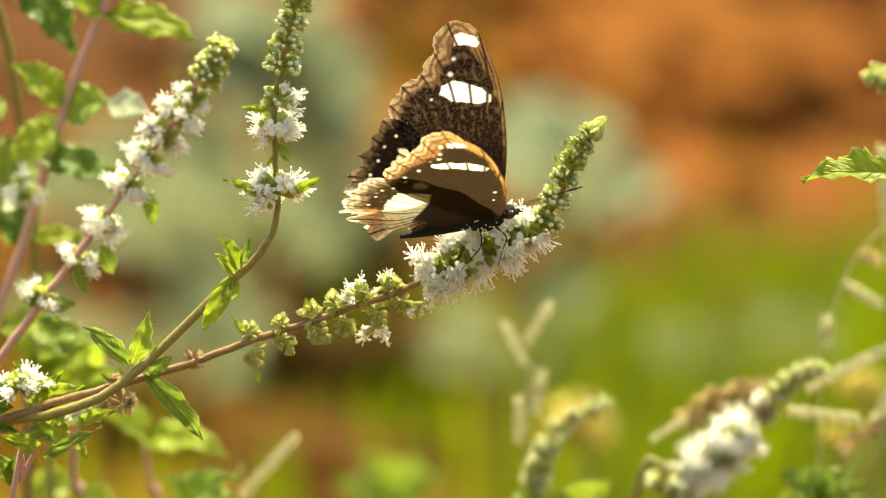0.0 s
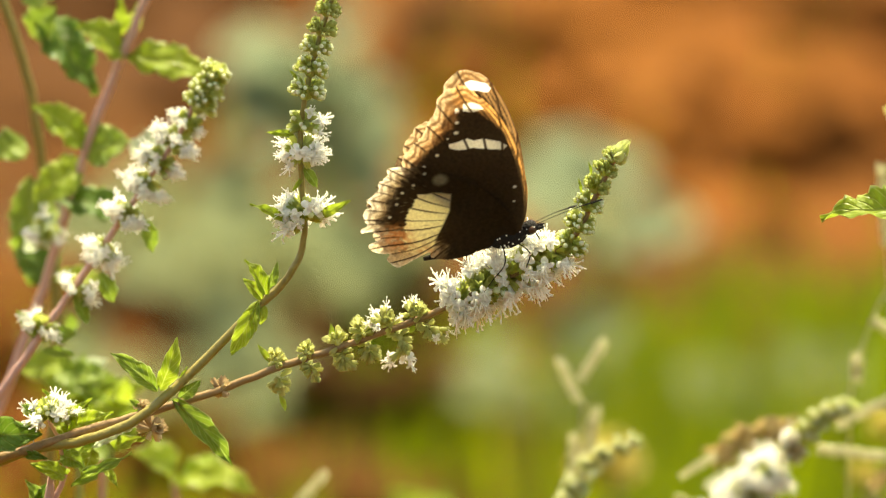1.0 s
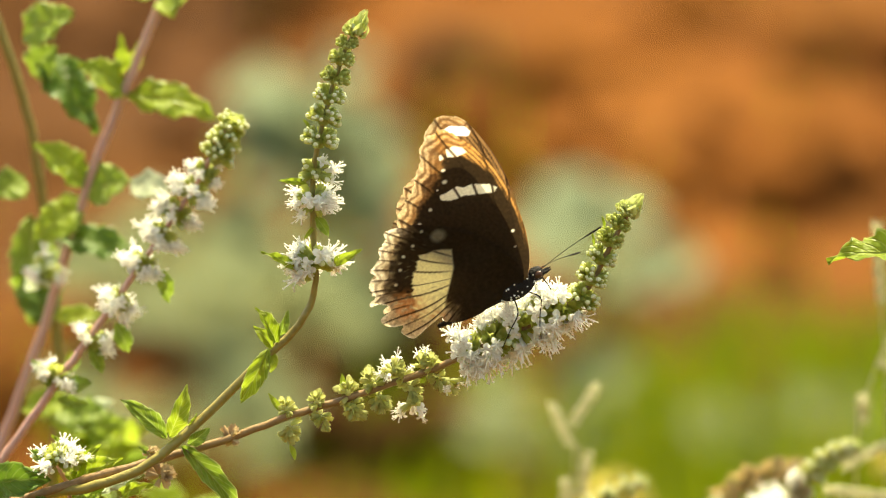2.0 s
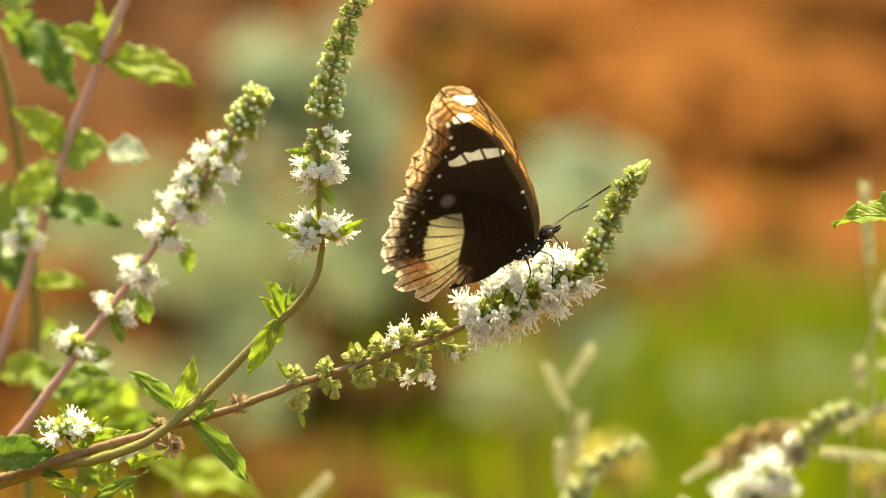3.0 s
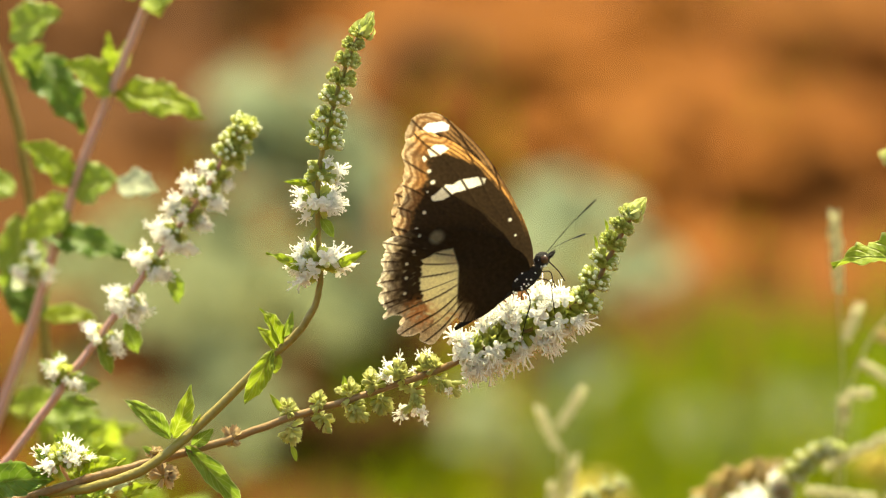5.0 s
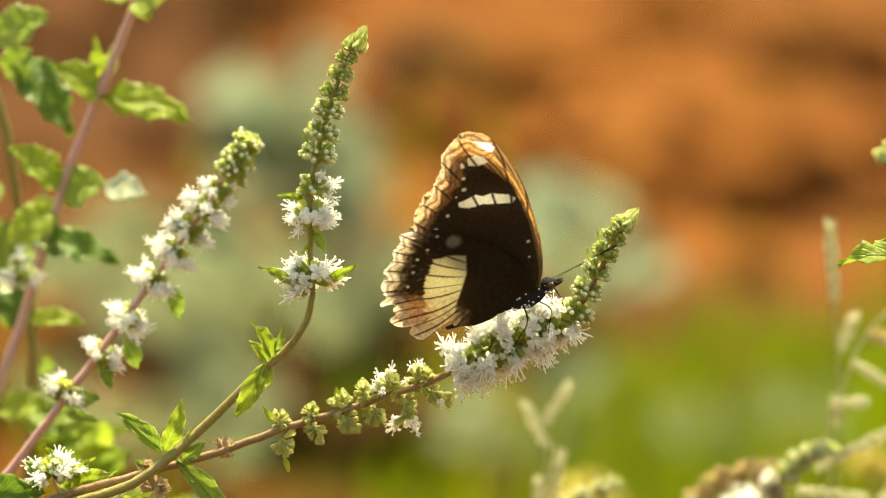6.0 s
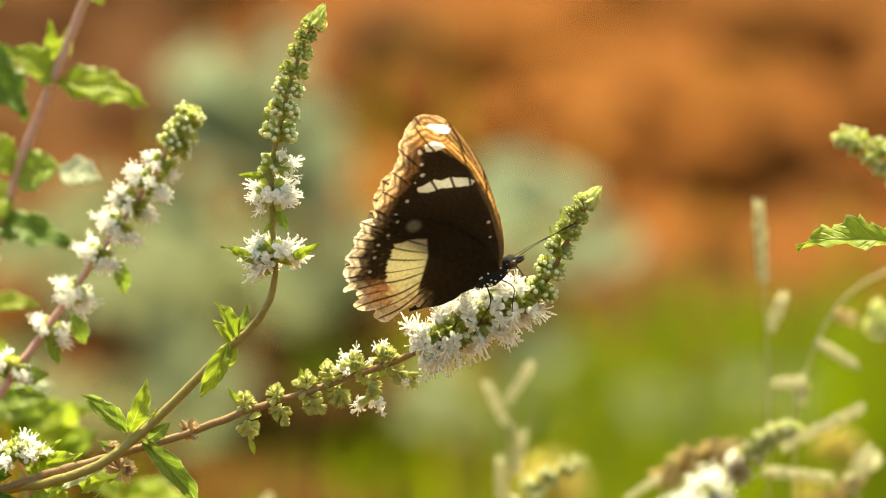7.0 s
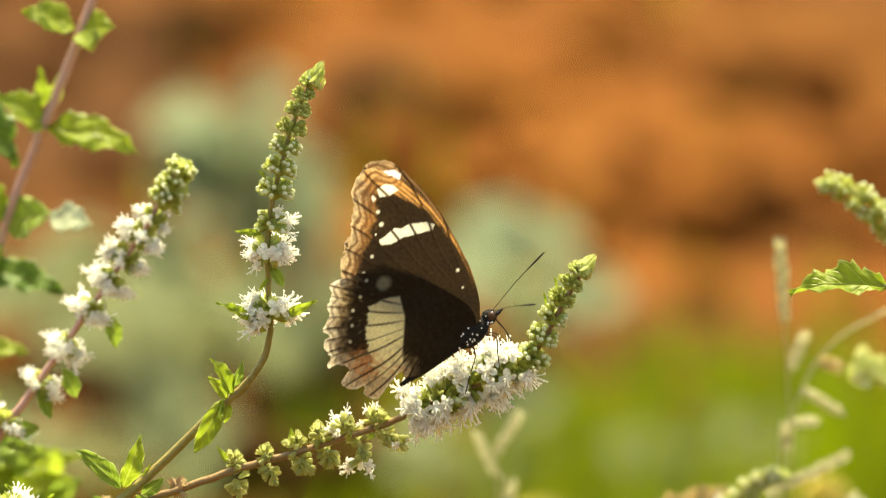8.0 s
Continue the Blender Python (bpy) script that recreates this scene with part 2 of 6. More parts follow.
def blade(sh, base, tip, normal, width, fold=0.35, bend=0.15, teeth=9, tooth=0.1, wrinkle=0.05, seed=0, mat=0, twist=0.0, nv=54, nu=5, round_=0.42):
    """A leaf from base to tip: widest at round_ of its length, folded along the midrib, toothed."""
    rnd = random.Random(seed)
    base, tip = Vector(base), Vector(tip)
    ax = tip - base
    ln = ax.length
    t0 = ax.normalized()
    twist = twist or rnd.uniform(-0.7, 0.7)
    nn = Vector(normal)
    nn = (nn - t0 * nn.dot(t0)).normalized()
    off = Vector((rnd.uniform(0, 50), rnd.uniform(0, 50), 0))
    verts, uv, faces = [], [], []
    for i in range(nv + 1):
        v = i / nv
        c = base + ax * v + nn * (ln * bend * 4 * v * (1 - v))
        t = (ax + nn * (ln * bend * (4 - 8 * v))).normalized()
        side = t.cross(nn).normalized()
        up = side.cross(t).normalized()
        a = twist * (v - 0.3)
        side, up = side * math.cos(a) + up * math.sin(a), up * math.cos(a) - side * math.sin(a)
        q = v / round_ if v < round_ else (1 - v) / (1 - round_)
        w = width * 0.5 * max(math.sin(q * math.pi / 2) ** (0.75 if v < round_ else 0.95), 0.03)
        saw = 1 + tooth * (((v * teeth) % 1.0) - 0.5) * 2
        for j in range(-nu, nu + 1):
            u = j / nu
            ww = w * abs(u) * (saw if abs(j) == nu else 1)
            wr = noise.noise(Vector((u * 2.2, v * 5, 0)) + off) * wrinkle * ln + 0.75 * wrinkle * ln * u * u * math.sin(v * 19 + seed + (2.2 if u > 0 else 0))
            fo = fold * (0.75 if u > 0 else 1.0)
            verts.append(c + side * (math.copysign(ww, u) * math.cos(fo)) + up * (ww * math.sin(fo) + wr))
            uv.append((0.5 + 0.5 * u, v))
    m = 2 * nu + 1
    for i in range(nv):
        for j in range(m - 1):
            faces.append((i * m + j, i * m + j + 1, (i + 1) * m + j + 1, (i + 1) * m + j))
    sh.add(verts, faces, mat, uv)


def leaf_part(parent, base, tip, normal, width, mat, name="leaf", label="", **kw):
    sh, o = Shape(), Vector(base)
    blade(sh, (0, 0, 0), Vector(tip) - o, normal, width, **kw)
    return part(name, sh, [mat], parent, label, o - Vector(parent.location))


# ---- ground to the horizon ----
def ground():
    xs = sorted({round(s * v, 4) for s in (-1, 1) for v in [0.03 * i for i in range(40)] + [1.3, 1.8, 2.6, 4, 7, 12, 25, 60, 200, 900]})
    ys = [-900, -200, -60, -20, -8, -4, -2, -1, 0] + [0.4 + 0.035 * i for i in range(120)] + [4.8, 5.4, 6.2, 7.5, 10, 15, 25, 60, 200, 900]
    verts, faces = [], []
    for y in ys:
        for x in xs:
            near = 1.0 if abs(x) < 4 and -1 < y < 9 else 0.0
            h = 0.030 * noise.noise(Vector((x * 3.2, y * 2.2, 0.3))) + 0.018 * noise.noise(Vector((x * 9, y * 7, 4))) + 0.008 * noise.noise(Vector((x * 24, y * 22, 9)))
            verts.append((x, y, h * near))
    n = len(xs)
    for i in range(len(ys) - 1):
        for j in range(n - 1):
            faces.append((i * n + j, i * n + j + 1, (i + 1) * n + j + 1, (i + 1) * n + j))
    sh = Shape()
    sh.add(verts, faces)
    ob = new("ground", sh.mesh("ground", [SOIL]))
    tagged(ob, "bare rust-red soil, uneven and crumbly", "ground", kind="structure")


ground()


def clods():
    """Lumps on the bare soil; none where the grass grows."""
    rnd = random.Random(5)
    sh = Shape()
    for _ in range(900):
        x, y = rnd.uniform(-0.55, 0.6), rnd.uniform(1.9, 4.6)
        r = rnd.uniform(0.005, 0.022) * (1.6 if rnd.random() < 0.12 else 1)
        grassy = x > -0.02 and y < 2.52
        ball(Shape() if grassy else sh, (x, y, r * 0.35), r, (rnd.uniform(-1, 1), rnd.uniform(-1, 1), 1), rnd.uniform(0.6, 1.0), 6, 8, 0, rnd, 0.22)
    ob = new("soil_clods", sh.mesh("soil_clods", [SOIL]))
    tagged(ob, "loose lumps of red soil scattered on the ground", "soil", kind="stuff")


clods()


def grass(name, label, boxes, mat, seed, closed=()):
    """Tufts of bowed blades. boxes: count, x from, to, y from, to, height from, to; closed: boxes with no bare spots."""
    rnd = random.Random(seed)
    sh = Shape()
    for count, x0, x1, y0, y1, h0, h1 in list(boxes) + list(closed):
        gaps = (count, x0, x1, y0, y1, h0, h1) not in closed
        for _ in range(count):
            x, y, h = rnd.gauss((x0 + x1) / 2, (x1 - x0) * 0.32), rnd.gauss((y0 + y1) / 2, (y1 - y0) * 0.27), rnd.uniform(h0, h1)
            if gaps and noise.noise(Vector((x * 7, y * 4, 1.5))) < rnd.uniform(-0.5, 0.1):
                continue
            a, lean = rnd.uniform(0, 6.28), rnd.uniform(0.05, 0.45)
            d, w = Vector((math.cos(a), math.sin(a), 0)), rnd.uniform(0.002, 0.005) * (1.8 if y1 < 1.05 else 1)
            s = Vector((-d.y, d.x, 0))
            verts = []
            for i in range(5):
                u = i / 4
                c = Vector((x, y, 0)) + d * (lean * h * u * u) + Vector((0, 0, h * (u - 0.2 * lean * u * u)))
                verts += [c - s * w * (1 - u ** 2) - d * w * 0.2, c + s * w * (1 - u ** 2) + d * w * 0.2]
            sh.add(verts, [(2 * i, 2 * i + 1, 2 * i + 3, 2 * i + 2) for i in range(4)])
    tagged(new(name, sh.mesh(name, [mat])), label, "grass", kind="stuff")


grass("grass", "bright yellow-green grass growing out of the soil", [
    (4000, 0.085, 0.46, 1.1, 1.9, 0.05, 0.14),
    # 17000 box: unseen cover under the stalks, added to cut red bounce light
    (17000, -1.3, 1.4, -1.6, 1.0, 0.03, 0.09),
    (2500, -2.6, 2.8, -3.0, 4.5, 0.02, 0.08),
    (350, -0.40, -0.12, 1.35, 1.9, 0.03, 0.08),
    (1500, 0.13, 0.50, 1.75, 2.15, 0.02, 0.05),
    (2600, 0.02, 0.36, 1.85, 2.28, 0.015, 0.04),
    (1200, -0.02, 0.34, 2.08, 2.40, 0.012, 0.03),
    (350, 0.05, 0.21, 2.22, 2.40, 0.012, 0.025)], GRASS, 3,
    [(1100, 0.05, 0.125, 1.88, 2.2, 0.02, 0.045), (700, 0.11, 0.24, 2.0, 2.26, 0.015, 0.04)])


def broadleaf_weed(at, height, spread, count, size, seed, mat=LEAF_GREY):
    """A low herb of big soft leaves on short stalks."""
    rnd = random.Random(seed)
    t = thing("broadleaf_weed", at, "grey-green broad-leaved weed growing on red soil", "weed", "weeds on the soil")
    o = Vector(at)
    for i in range(count):
        a, u = i * 2.4 + rnd.uniform(-0.4, 0.4), math.sqrt((i + 0.5) / count)
        h = height * rnd.uniform(0.45, 1.0)
        p = Vector((math.cos(a) * spread * u, math.sin(a) * spread * u * 0.7, h * (1 - 0.35 * u)))
        st = Shape()
        tube(st, curve([(0, 0, 0), (p.x * 0.3, p.y * 0.3, h * 0.6), p], 7), [0.004, 0.002], 5)
        part("stalk", st, [STEM_GREEN], t)
        d = Vector((math.cos(a) * 0.7, math.sin(a) * 0.5, rnd.uniform(-0.25, 0.5)))
        s = size * rnd.uniform(0.7, 1.2)
        leaf_part(t, o + p, o + p + d * s, (rnd.uniform(-0.4, 0.4), -0.7, 1), s * 0.75, mat, seed=seed * 50 + i, bend=0.12, nv=12, nu=3)


# weeds between the grass and the open soil
broadleaf_weed((-0.094, 2.5, 0), 0.135, 0.02, 28, 0.055, 1, LEAF_SAGE)
broadleaf_weed((-0.103, 2.2, 0), 0.098, 0.028, 14, 0.05, 2)
broadleaf_weed((-0.058, 2.25, 0), 0.085, 0.028, 14, 0.045, 3)
broadleaf_weed((0.058, 2.35, 0), 0.085, 0.028, 12, 0.05, 4, LEAF_SAGE)
broadleaf_weed((-0.165, 2.42, 0), 0.06, 0.05, 20, 0.055, 8)
broadleaf_weed((-0.14, 2.28, 0), 0.055, 0.035, 10, 0.045, 9)
broadleaf_weed((0.026, 2.05, 0), 0.06, 0.03, 10, 0.045, 5)
broadleaf_weed((-0.15, 2.05, 0), 0.07, 0.04, 12, 0.05, 7)
broadleaf_weed((0.125, 1.98, 0), 0.07, 0.03, 9, 0.045, 6)


# ---- mint flowers ----
def calyx_into(sh, at, d, length, rnd, mat=0, bud=None):
    """A ribbed tube with five teeth; bud: material slot of the closed petals in its mouth."""
    b = basis(d)
    o, sides, verts, faces = Vector(at), 7, [], []
    prof = ((0.0, 0.10), (0.25, 0.22), (0.6, 0.27), (0.9, 0.33))
    for z, r in prof:
        for j in range(sides):
            a = 2 * math.pi * j / sides
            rr = r * length * (1.1 if j % 2 else 0.95)
            verts.append(o + b @ Vector((math.cos(a) * rr, math.sin(a) * rr, z * length)))
    for i in range(len(prof) - 1):
        for j in range(sides):
            faces.append((i * sides + j, i * sides + (j + 1) % sides, (i + 1) * sides + (j + 1) % sides, (i + 1) * sides + j))
    k = (len(prof) - 1) * sides
    for j in range(sides):
        a = 2 * math.pi * (j + 0.5) / sides
        rr = length * rnd.uniform(0.3, 0.40)
        verts.append(o + b @ Vector((math.cos(a) * rr, math.sin(a) * rr, length * rnd.uniform(1.05, 1.25))))
        faces.append((k + j, k + (j + 1) % sides, len(verts) - 1))
    sh.add(verts, faces, mat)
    if bud is not None:
        ball(sh, o + b @ Vector((0, 0, length * 1.0)), length * 0.23, d, 1.3, 6, 8, bud)


def flower_mesh(seed):
    """Open mint flower along +z: tube, four broad spreading lobes, four long stamens and a style."""
    rnd = random.Random(seed)
    sh = Shape()
    L = 0.0030
    tube(sh, [Vector((0, 0, z * L)) for z in (0, 0.4, 0.75, 1.0)], [0.0004, 0.0006, 0.0010, 0.0014], 8, 0)
    for k in range(4):
        a = math.pi / 2 * k + rnd.uniform(-0.15, 0.15)
        d, s = Vector((math.cos(a), math.sin(a), 0)), Vector((-math.sin(a), math.cos(a), 0))
        w, verts, faces = rnd.uniform(0.0007, 0.0011), [], []
        curl = rnd.uniform(0.0008, 0.0022)
        for i in range(5):
            u = i / 4
            c = Vector((0, 0, L * 0.9)) + d * (0.0007 + 0.0019 * u) + Vector((0, 0, 0.0014 * u - curl * u * u + rnd.uniform(-0.0002, 0.0002)))
            ww = w * (0.6, 0.95, 1.1, 1.0, 0.45)[i]
            for q in (-1, -0.5, 0, 0.5, 1):
                verts.append(c + s * ww * q + Vector((0, 0, 0.0004 * q * q + rnd.uniform(-0.0001, 0.0001))))
        for i in range(4):
            for j in range(4):
                faces.append((i * 5 + j, i * 5 + j + 1, i * 5 + j + 6, i * 5 + j + 5))
        sh.add(verts, faces)
    for k in range(4):
        a = math.pi / 2 * k + 0.6 + rnd.uniform(-0.3, 0.3)
        ln, sp = rnd.uniform(0.0018, 0.0040), rnd.uniform(0.0008, 0.0024)
        e = Vector((math.cos(a) * sp, math.sin(a) * sp, L + ln))
        tube(sh, curve([(0, 0, L * 0.6), (e.x * 0.4, e.y * 0.4, L + ln * 0.5), e], 5), [0.00022, 0.00016], 5)
        ball(sh, e, 0.0003, (1, 0, 0), 1.4, 4, 5, 0)
    e = Vector((rnd.uniform(-0.0006, 0.0006), rnd.uniform(-0.0006, 0.0006), L + 0.0044))
    tube(sh, curve([(0, 0, L * 0.6), e * 0.7, e], 5), [0.0002, 0.00015], 5)
    return sh.mesh("flower", [PETAL])


FLOWERS = [flower_mesh(i) for i in range(7)]


CALYX_SHAPES = {}


def calyx_mesh(mat, bud_mat, with_bud, k):
    key = (mat.name, bud_mat.name, with_bud, k)
    if key not in CALYX_SHAPES:
        sh = Shape()
        calyx_into(sh, (0, 0, 0), (0, 0, 1), 0.003, random.Random(k), 0, 1 if with_bud else None)
        CALYX_SHAPES[key] = sh.mesh("calyx", [mat, bud_mat])
    return CALYX_SHAPES[key]


def whorl(stalk, at, axis, radius, flowers=0, buds=True, count=22, seed=0, mat=CALYX, lobes=None, tip=0.25, bud_mat=BUD, squash=1.0, flower_sides=None, flat=0.0, spread=0.6, bud_share=0.9, pieces=False, bare=None):
    """A ring of calyces round the stem at `at`; lobes: directions of the clumps, all round by default;
    bare: the side on which most flowers are still closed."""
    rnd = random.Random(seed * 7 + 1)
    ax = Vector(axis).normalized()
    b = basis(ax, (0, 1, 0))
    sh, dirs, single = Shape(), [], []
    closed = flowers == 0 and buds and mat is not CALYX_OLD
    ln = radius * (0.56 if flowers < 5 else 0.54)
    if mat is CALYX_OLD:
        ln = radius * 0.68
    apart = pieces or flowers > 0 or mat is CALYX_OLD
    if apart:
        ball(sh, (0, 0, 0), radius * 0.26, ax, 1.0, 5, 8)
    for i in range(count):
        for _ in range(12):
            a = rnd.uniform(0, 2 * math.pi) if lobes is None else rnd.choice(lobes) + rnd.gauss(0, 0.36)
            t = rnd.uniform(-0.75, 0.95)
            d = (b @ Vector((math.cos(a), math.sin(a), 0)) * math.cos(t * 0.9) + ax * (math.sin(t * 0.9) * spread + tip)).normalized()
            if all(d.dot(q) < (0.965 if closed else 0.968) for q in dirs):
                break
        dirs.append(d)
        start = d * (radius * (0.40 if closed else 0.18)) + ax * (t * radius * 0.34 * spread)
        r = rnd.uniform(0.75, 1.15) if mat is CALYX_OLD else rnd.uniform(0.85, 1.12)
        with_bud = buds and rnd.random() < (bud_share if flowers < 5 else 0.3)
        if apart:
            m = basis(d).to_4x4() @ pose(0, 0, 0, 0, 0, rnd.uniform(0, 360)) @ Matrix.Scale(ln * r * squash / 0.003, 4)
            m.translation = start
            single.append((calyx_mesh(mat, bud_mat, with_bud, i % 5), m))
        else:
            calyx_into(sh, start, d, ln * r * squash, rnd, 0, 1 if with_bud else None)
    if closed:
        ball(sh, (0, 0, 0), radius * 0.44, ax, 1.0, 7, 10)
    w = part("whorl", sh, [mat, bud_mat], stalk, "", Vector(at) - Vector(stalk.location))
    for me, m in single:
        part("calyx", me, None, w, m=m)
    for i in range(int(flowers * 1.5)):
        if flower_sides is None:
            d = dirs[i % len(dirs)]
        else:
            a = rnd.choice(flower_sides) + rnd.gauss(0, 0.4)
            d = (b @ Vector((math.cos(a), math.sin(a), 0)) + ax * rnd.uniform(-0.5, 0.6)).normalized()
        if bare is not None and d.dot(Vector(bare)) > 0.87 and rnd.random() < 0.88:
            continue
        d = (d - ax * (d.dot(ax) * flat)).normalized()
        d = (d + Vector((rnd.gauss(0, 0.22), rnd.gauss(0, 0.22), rnd.gauss(0, 0.22)))).normalized()
        m = basis(d).to_4x4() @ pose(0, 0, 0, 0, 0, rnd.uniform(0, 360)) @ Matrix.Scale(radius / 0.0068 * rnd.uniform(0.75, 1.1), 4)
        m.translation = d * (radius * rnd.uniform(0.38, 0.56)) + ax * (rnd.uniform(-0.16, 0.16) * radius)
        part("flower", FLOWERS[rnd.randrange(7)], None, w, m=m)
    return w


def stem_part(parent, points, radii, mat, n=40, name="stem", sides=10, seed=0):
    o = Vector(parent.location)
    sh = Shape()
    line = [p - o for p in curve(points, n)]
    rnd = random.Random(seed)
    line = [p + Vector((rnd.gauss(0, 0.00008), rnd.gauss(0, 0.00008), rnd.gauss(0, 0.00008))) for p in line]
    tube(sh, line, radii, sides, 0, 0.07, 0.03, rnd)
    return part(name, sh, [mat], parent)


def bud_cone(stalk, base, tip, width, seed):
    """The closed top of a spike: overlapping pointed bracts."""
    rnd = random.Random(seed)
    sh = Shape()
    ax = Vector(tip) - Vector(base)
    b = basis(ax, (0, 1, 0))
    for k in range(14):
        u = k / 14
        ang = k * 2.4
        out = b @ Vector((math.cos(ang), math.sin(ang), 0))
        s = ax * (u * 0.55) + out * width * 0.30 * (1 - u)
        e = ax * (0.45 + 0.55 * u) + out * width * 0.36 * (1 - u) * rnd.uniform(0.6, 1.3)
        blade(sh, s, e, out, width * 0.62 * (1 - 0.45 * u), fold=0.55, bend=0.10, teeth=3, tooth=0.03, wrinkle=0.02, seed=seed + k, nv=8, nu=2)
    for k in range(16):
        u, ang = rnd.uniform(0, 0.4), rnd.uniform(0, 6.28)
        out = b @ Vector((math.cos(ang), math.sin(ang), 0))
        ball(sh, ax * u + out * width * 0.42 * (1 - u), width * 0.09, out, 1.2, 4, 6, 1)
    part("bud_tip", sh, [BUD_TIP, BUD], stalk, "", Vector(base) - Vector(stalk.location))


def dry_whorl(stalk, at, radius, seed):
    rnd = random.Random(seed)
    sh = Shape()
    for k in range(16):
        d = Vector((rnd.gauss(0, 1), rnd.gauss(0, 1), rnd.gauss(0, 1))).normalized()
        calyx_into(sh, d * radius * 0.2, d, radius * rnd.uniform(0.5, 0.95), rnd)
    part("dry_whorl", sh, [DRY], stalk, "withered brown whorl", Vector(at) - Vector(stalk.location))


# ---- the stalk on which the butterfly feeds ----
UP, DOWN = math.radians(90), math.radians(-90)
FRONT_GAP = [-0.7, 0.15, 1.0, 2.14, 3.0, 3.84]


def lower_stalk():
    t = thing("mint_flower_stalk", (-0.0936, 0, 0.4961), "arching mint stalk with white flower whorls and faded lower whorls", "flower stalk", "mint flower stalks")
    stem_part(t, [(-0.30, 0.03, 0), (-0.24, 0.02, 0.22), (-0.17, 0.005, 0.41), (-0.1176, 0, 0.4877), (-0.1085, 0, 0.4911), (-0.0955, 0, 0.4951), (-0.0847, 0, 0.4987), (-0.0734, 0, 0.5019), (-0.0621, 0, 0.5052), (-0.0536, 0, 0.508), (-0.0417, 0, 0.5125), (-0.0281, 0, 0.5168), (-0.0181, 0, 0.5204), (-0.008, 0, 0.5239), (-0.0011, 0, 0.5273), (0.0083, 0, 0.5316), (0.0183, 0, 0.5367), (0.0251, 0, 0.5418), (0.0295, 0, 0.5501), (0.0332, 0, 0.5572), (0.0357, 0, 0.561)],
              [0.0011, 0.0011, 0.0009, 0.0008, 0.0007, 0.0006, 0.0004], STEM_BROWN, 90)
    dry_whorl(t, (-0.0539, 0, 0.5079), 0.0026, 3)
    ax = (0.93, 0, 0.33)
    # faded whorls: a clump above and one below the stem
    for i, (at, d, r) in enumerate([
            ((-0.0415, 0, 0.5146), UP, 0.0027), ((-0.0407, 0, 0.5097), DOWN, 0.0033),
            ((-0.0346, 0, 0.5161), UP, 0.0025), ((-0.0334, 0, 0.5125), DOWN, 0.0027),
            ((-0.0277, 0, 0.5182), UP, 0.0031), ((-0.0266, 0, 0.5151), DOWN, 0.0033),
            ((-0.0223, 0, 0.5204), UP, 0.0031), ((-0.0208, 0, 0.5172), DOWN, 0.0031),
            ((-0.0159, 0, 0.5223), UP, 0.0029), ((-0.0138, 0, 0.5191), DOWN, 0.0031),
            ((-0.0092, 0, 0.5245), UP, 0.0027), ((-0.0078, 0, 0.5218), DOWN, 0.0027)]):
        whorl(t, at, (0.33 * (-1 if d > 0 else 1), 0, 0.93 * (1 if d > 0 else -1)), r * 0.98, 0, True, 17, 40 + i, CALYX_OLD, tip=0.45, spread=1.1, bud_mat=CALYX_OLD, bud_share=0.3, squash=1.0)
    for i, (at, r, n, sides) in enumerate([
            ((-0.0174, 0, 0.523), 0.0035, 5, None), ((-0.0133, 0, 0.5161), 0.0037, 5, None), ((-0.0112, 0, 0.5245), 0.0033, 3, None), ((-0.0058, 0, 0.5209), 0.0033, 3, None)]):
        whorl(t, at, (-0.6, -0.1, 0.75) if i % 2 == 0 else (0.2, -0.1, -0.95), r, n, False, 5, 60 + i, CALYX_OLD, tip=0.6)
    # whorls in full bloom
    for i, (at, r, n) in enumerate([
            ((-0.0016, 0, 0.5276), 0.0063, 20), ((0.0039, 0, 0.5301), 0.0069, 28), ((0.0094, 0, 0.5328), 0.007, 30), ((0.0148, 0, 0.5357), 0.007, 30), ((0.0197, 0, 0.538), 0.0063, 22)]):
        whorl(t, at, ax if i < 4 else (0.8, 0, 0.6), r * 0.86, int(n * 0.85), True, 26, 80 + i, CALYX, flat=0.85, bare=((-0.25, -0.92, -0.3), (0.1, -0.9, 0.4), (-0.1, -0.95, -0.25), (0.2, -0.9, -0.35), (0.0, -0.95, 0.3))[i])
    # closed buds
    for i, (at, r, a) in enumerate([
            ((0.0239, 0, 0.5393), 0.0041, (0.6, 0, 0.8)), ((0.0259, 0, 0.5439), 0.0039, (0.45, 0, 0.9)), ((0.028, 0, 0.5486), 0.0036, (0.45, 0, 0.9)),
            ((0.0297, 0, 0.5526), 0.0034, (0.5, 0, 0.87)), ((0.0317, 0, 0.5563), 0.0031, (0.5, 0, 0.87)), ((0.0335, 0, 0.5591), 0.0027, (0.5, 0, 0.87))]):
        whorl(t, at, a, r * 0.84, 0, True, 36, 100 + i, CALYX, bud_mat=BUD if i < 3 else BUD_TIP, spread=0.4, tip=0.35, squash=1.15, lobes=FRONT_GAP if i < 4 else None)
    bud_cone(t, (0.0338, 0, 0.5588), (0.0377, 0, 0.5639), 0.0045, 11)
    for i, (a, b, w) in enumerate([((-0.0428, 0, 0.5139), (-0.0455, 0, 0.5181), 0.0016), ((-0.0407, 0, 0.5065), (-0.0395, 0, 0.5028), 0.0014), ((-0.029, 0, 0.5191), (-0.0291, 0, 0.5226), 0.0015),
                                   ((-0.0105, 0, 0.5219), (-0.0118, 0, 0.5204), 0.0013), ((0.0267, 0, 0.5517), (0.026, 0, 0.555), 0.0008), ((0.029, 0, 0.5557), (0.0283, 0, 0.5586), 0.0008)]):
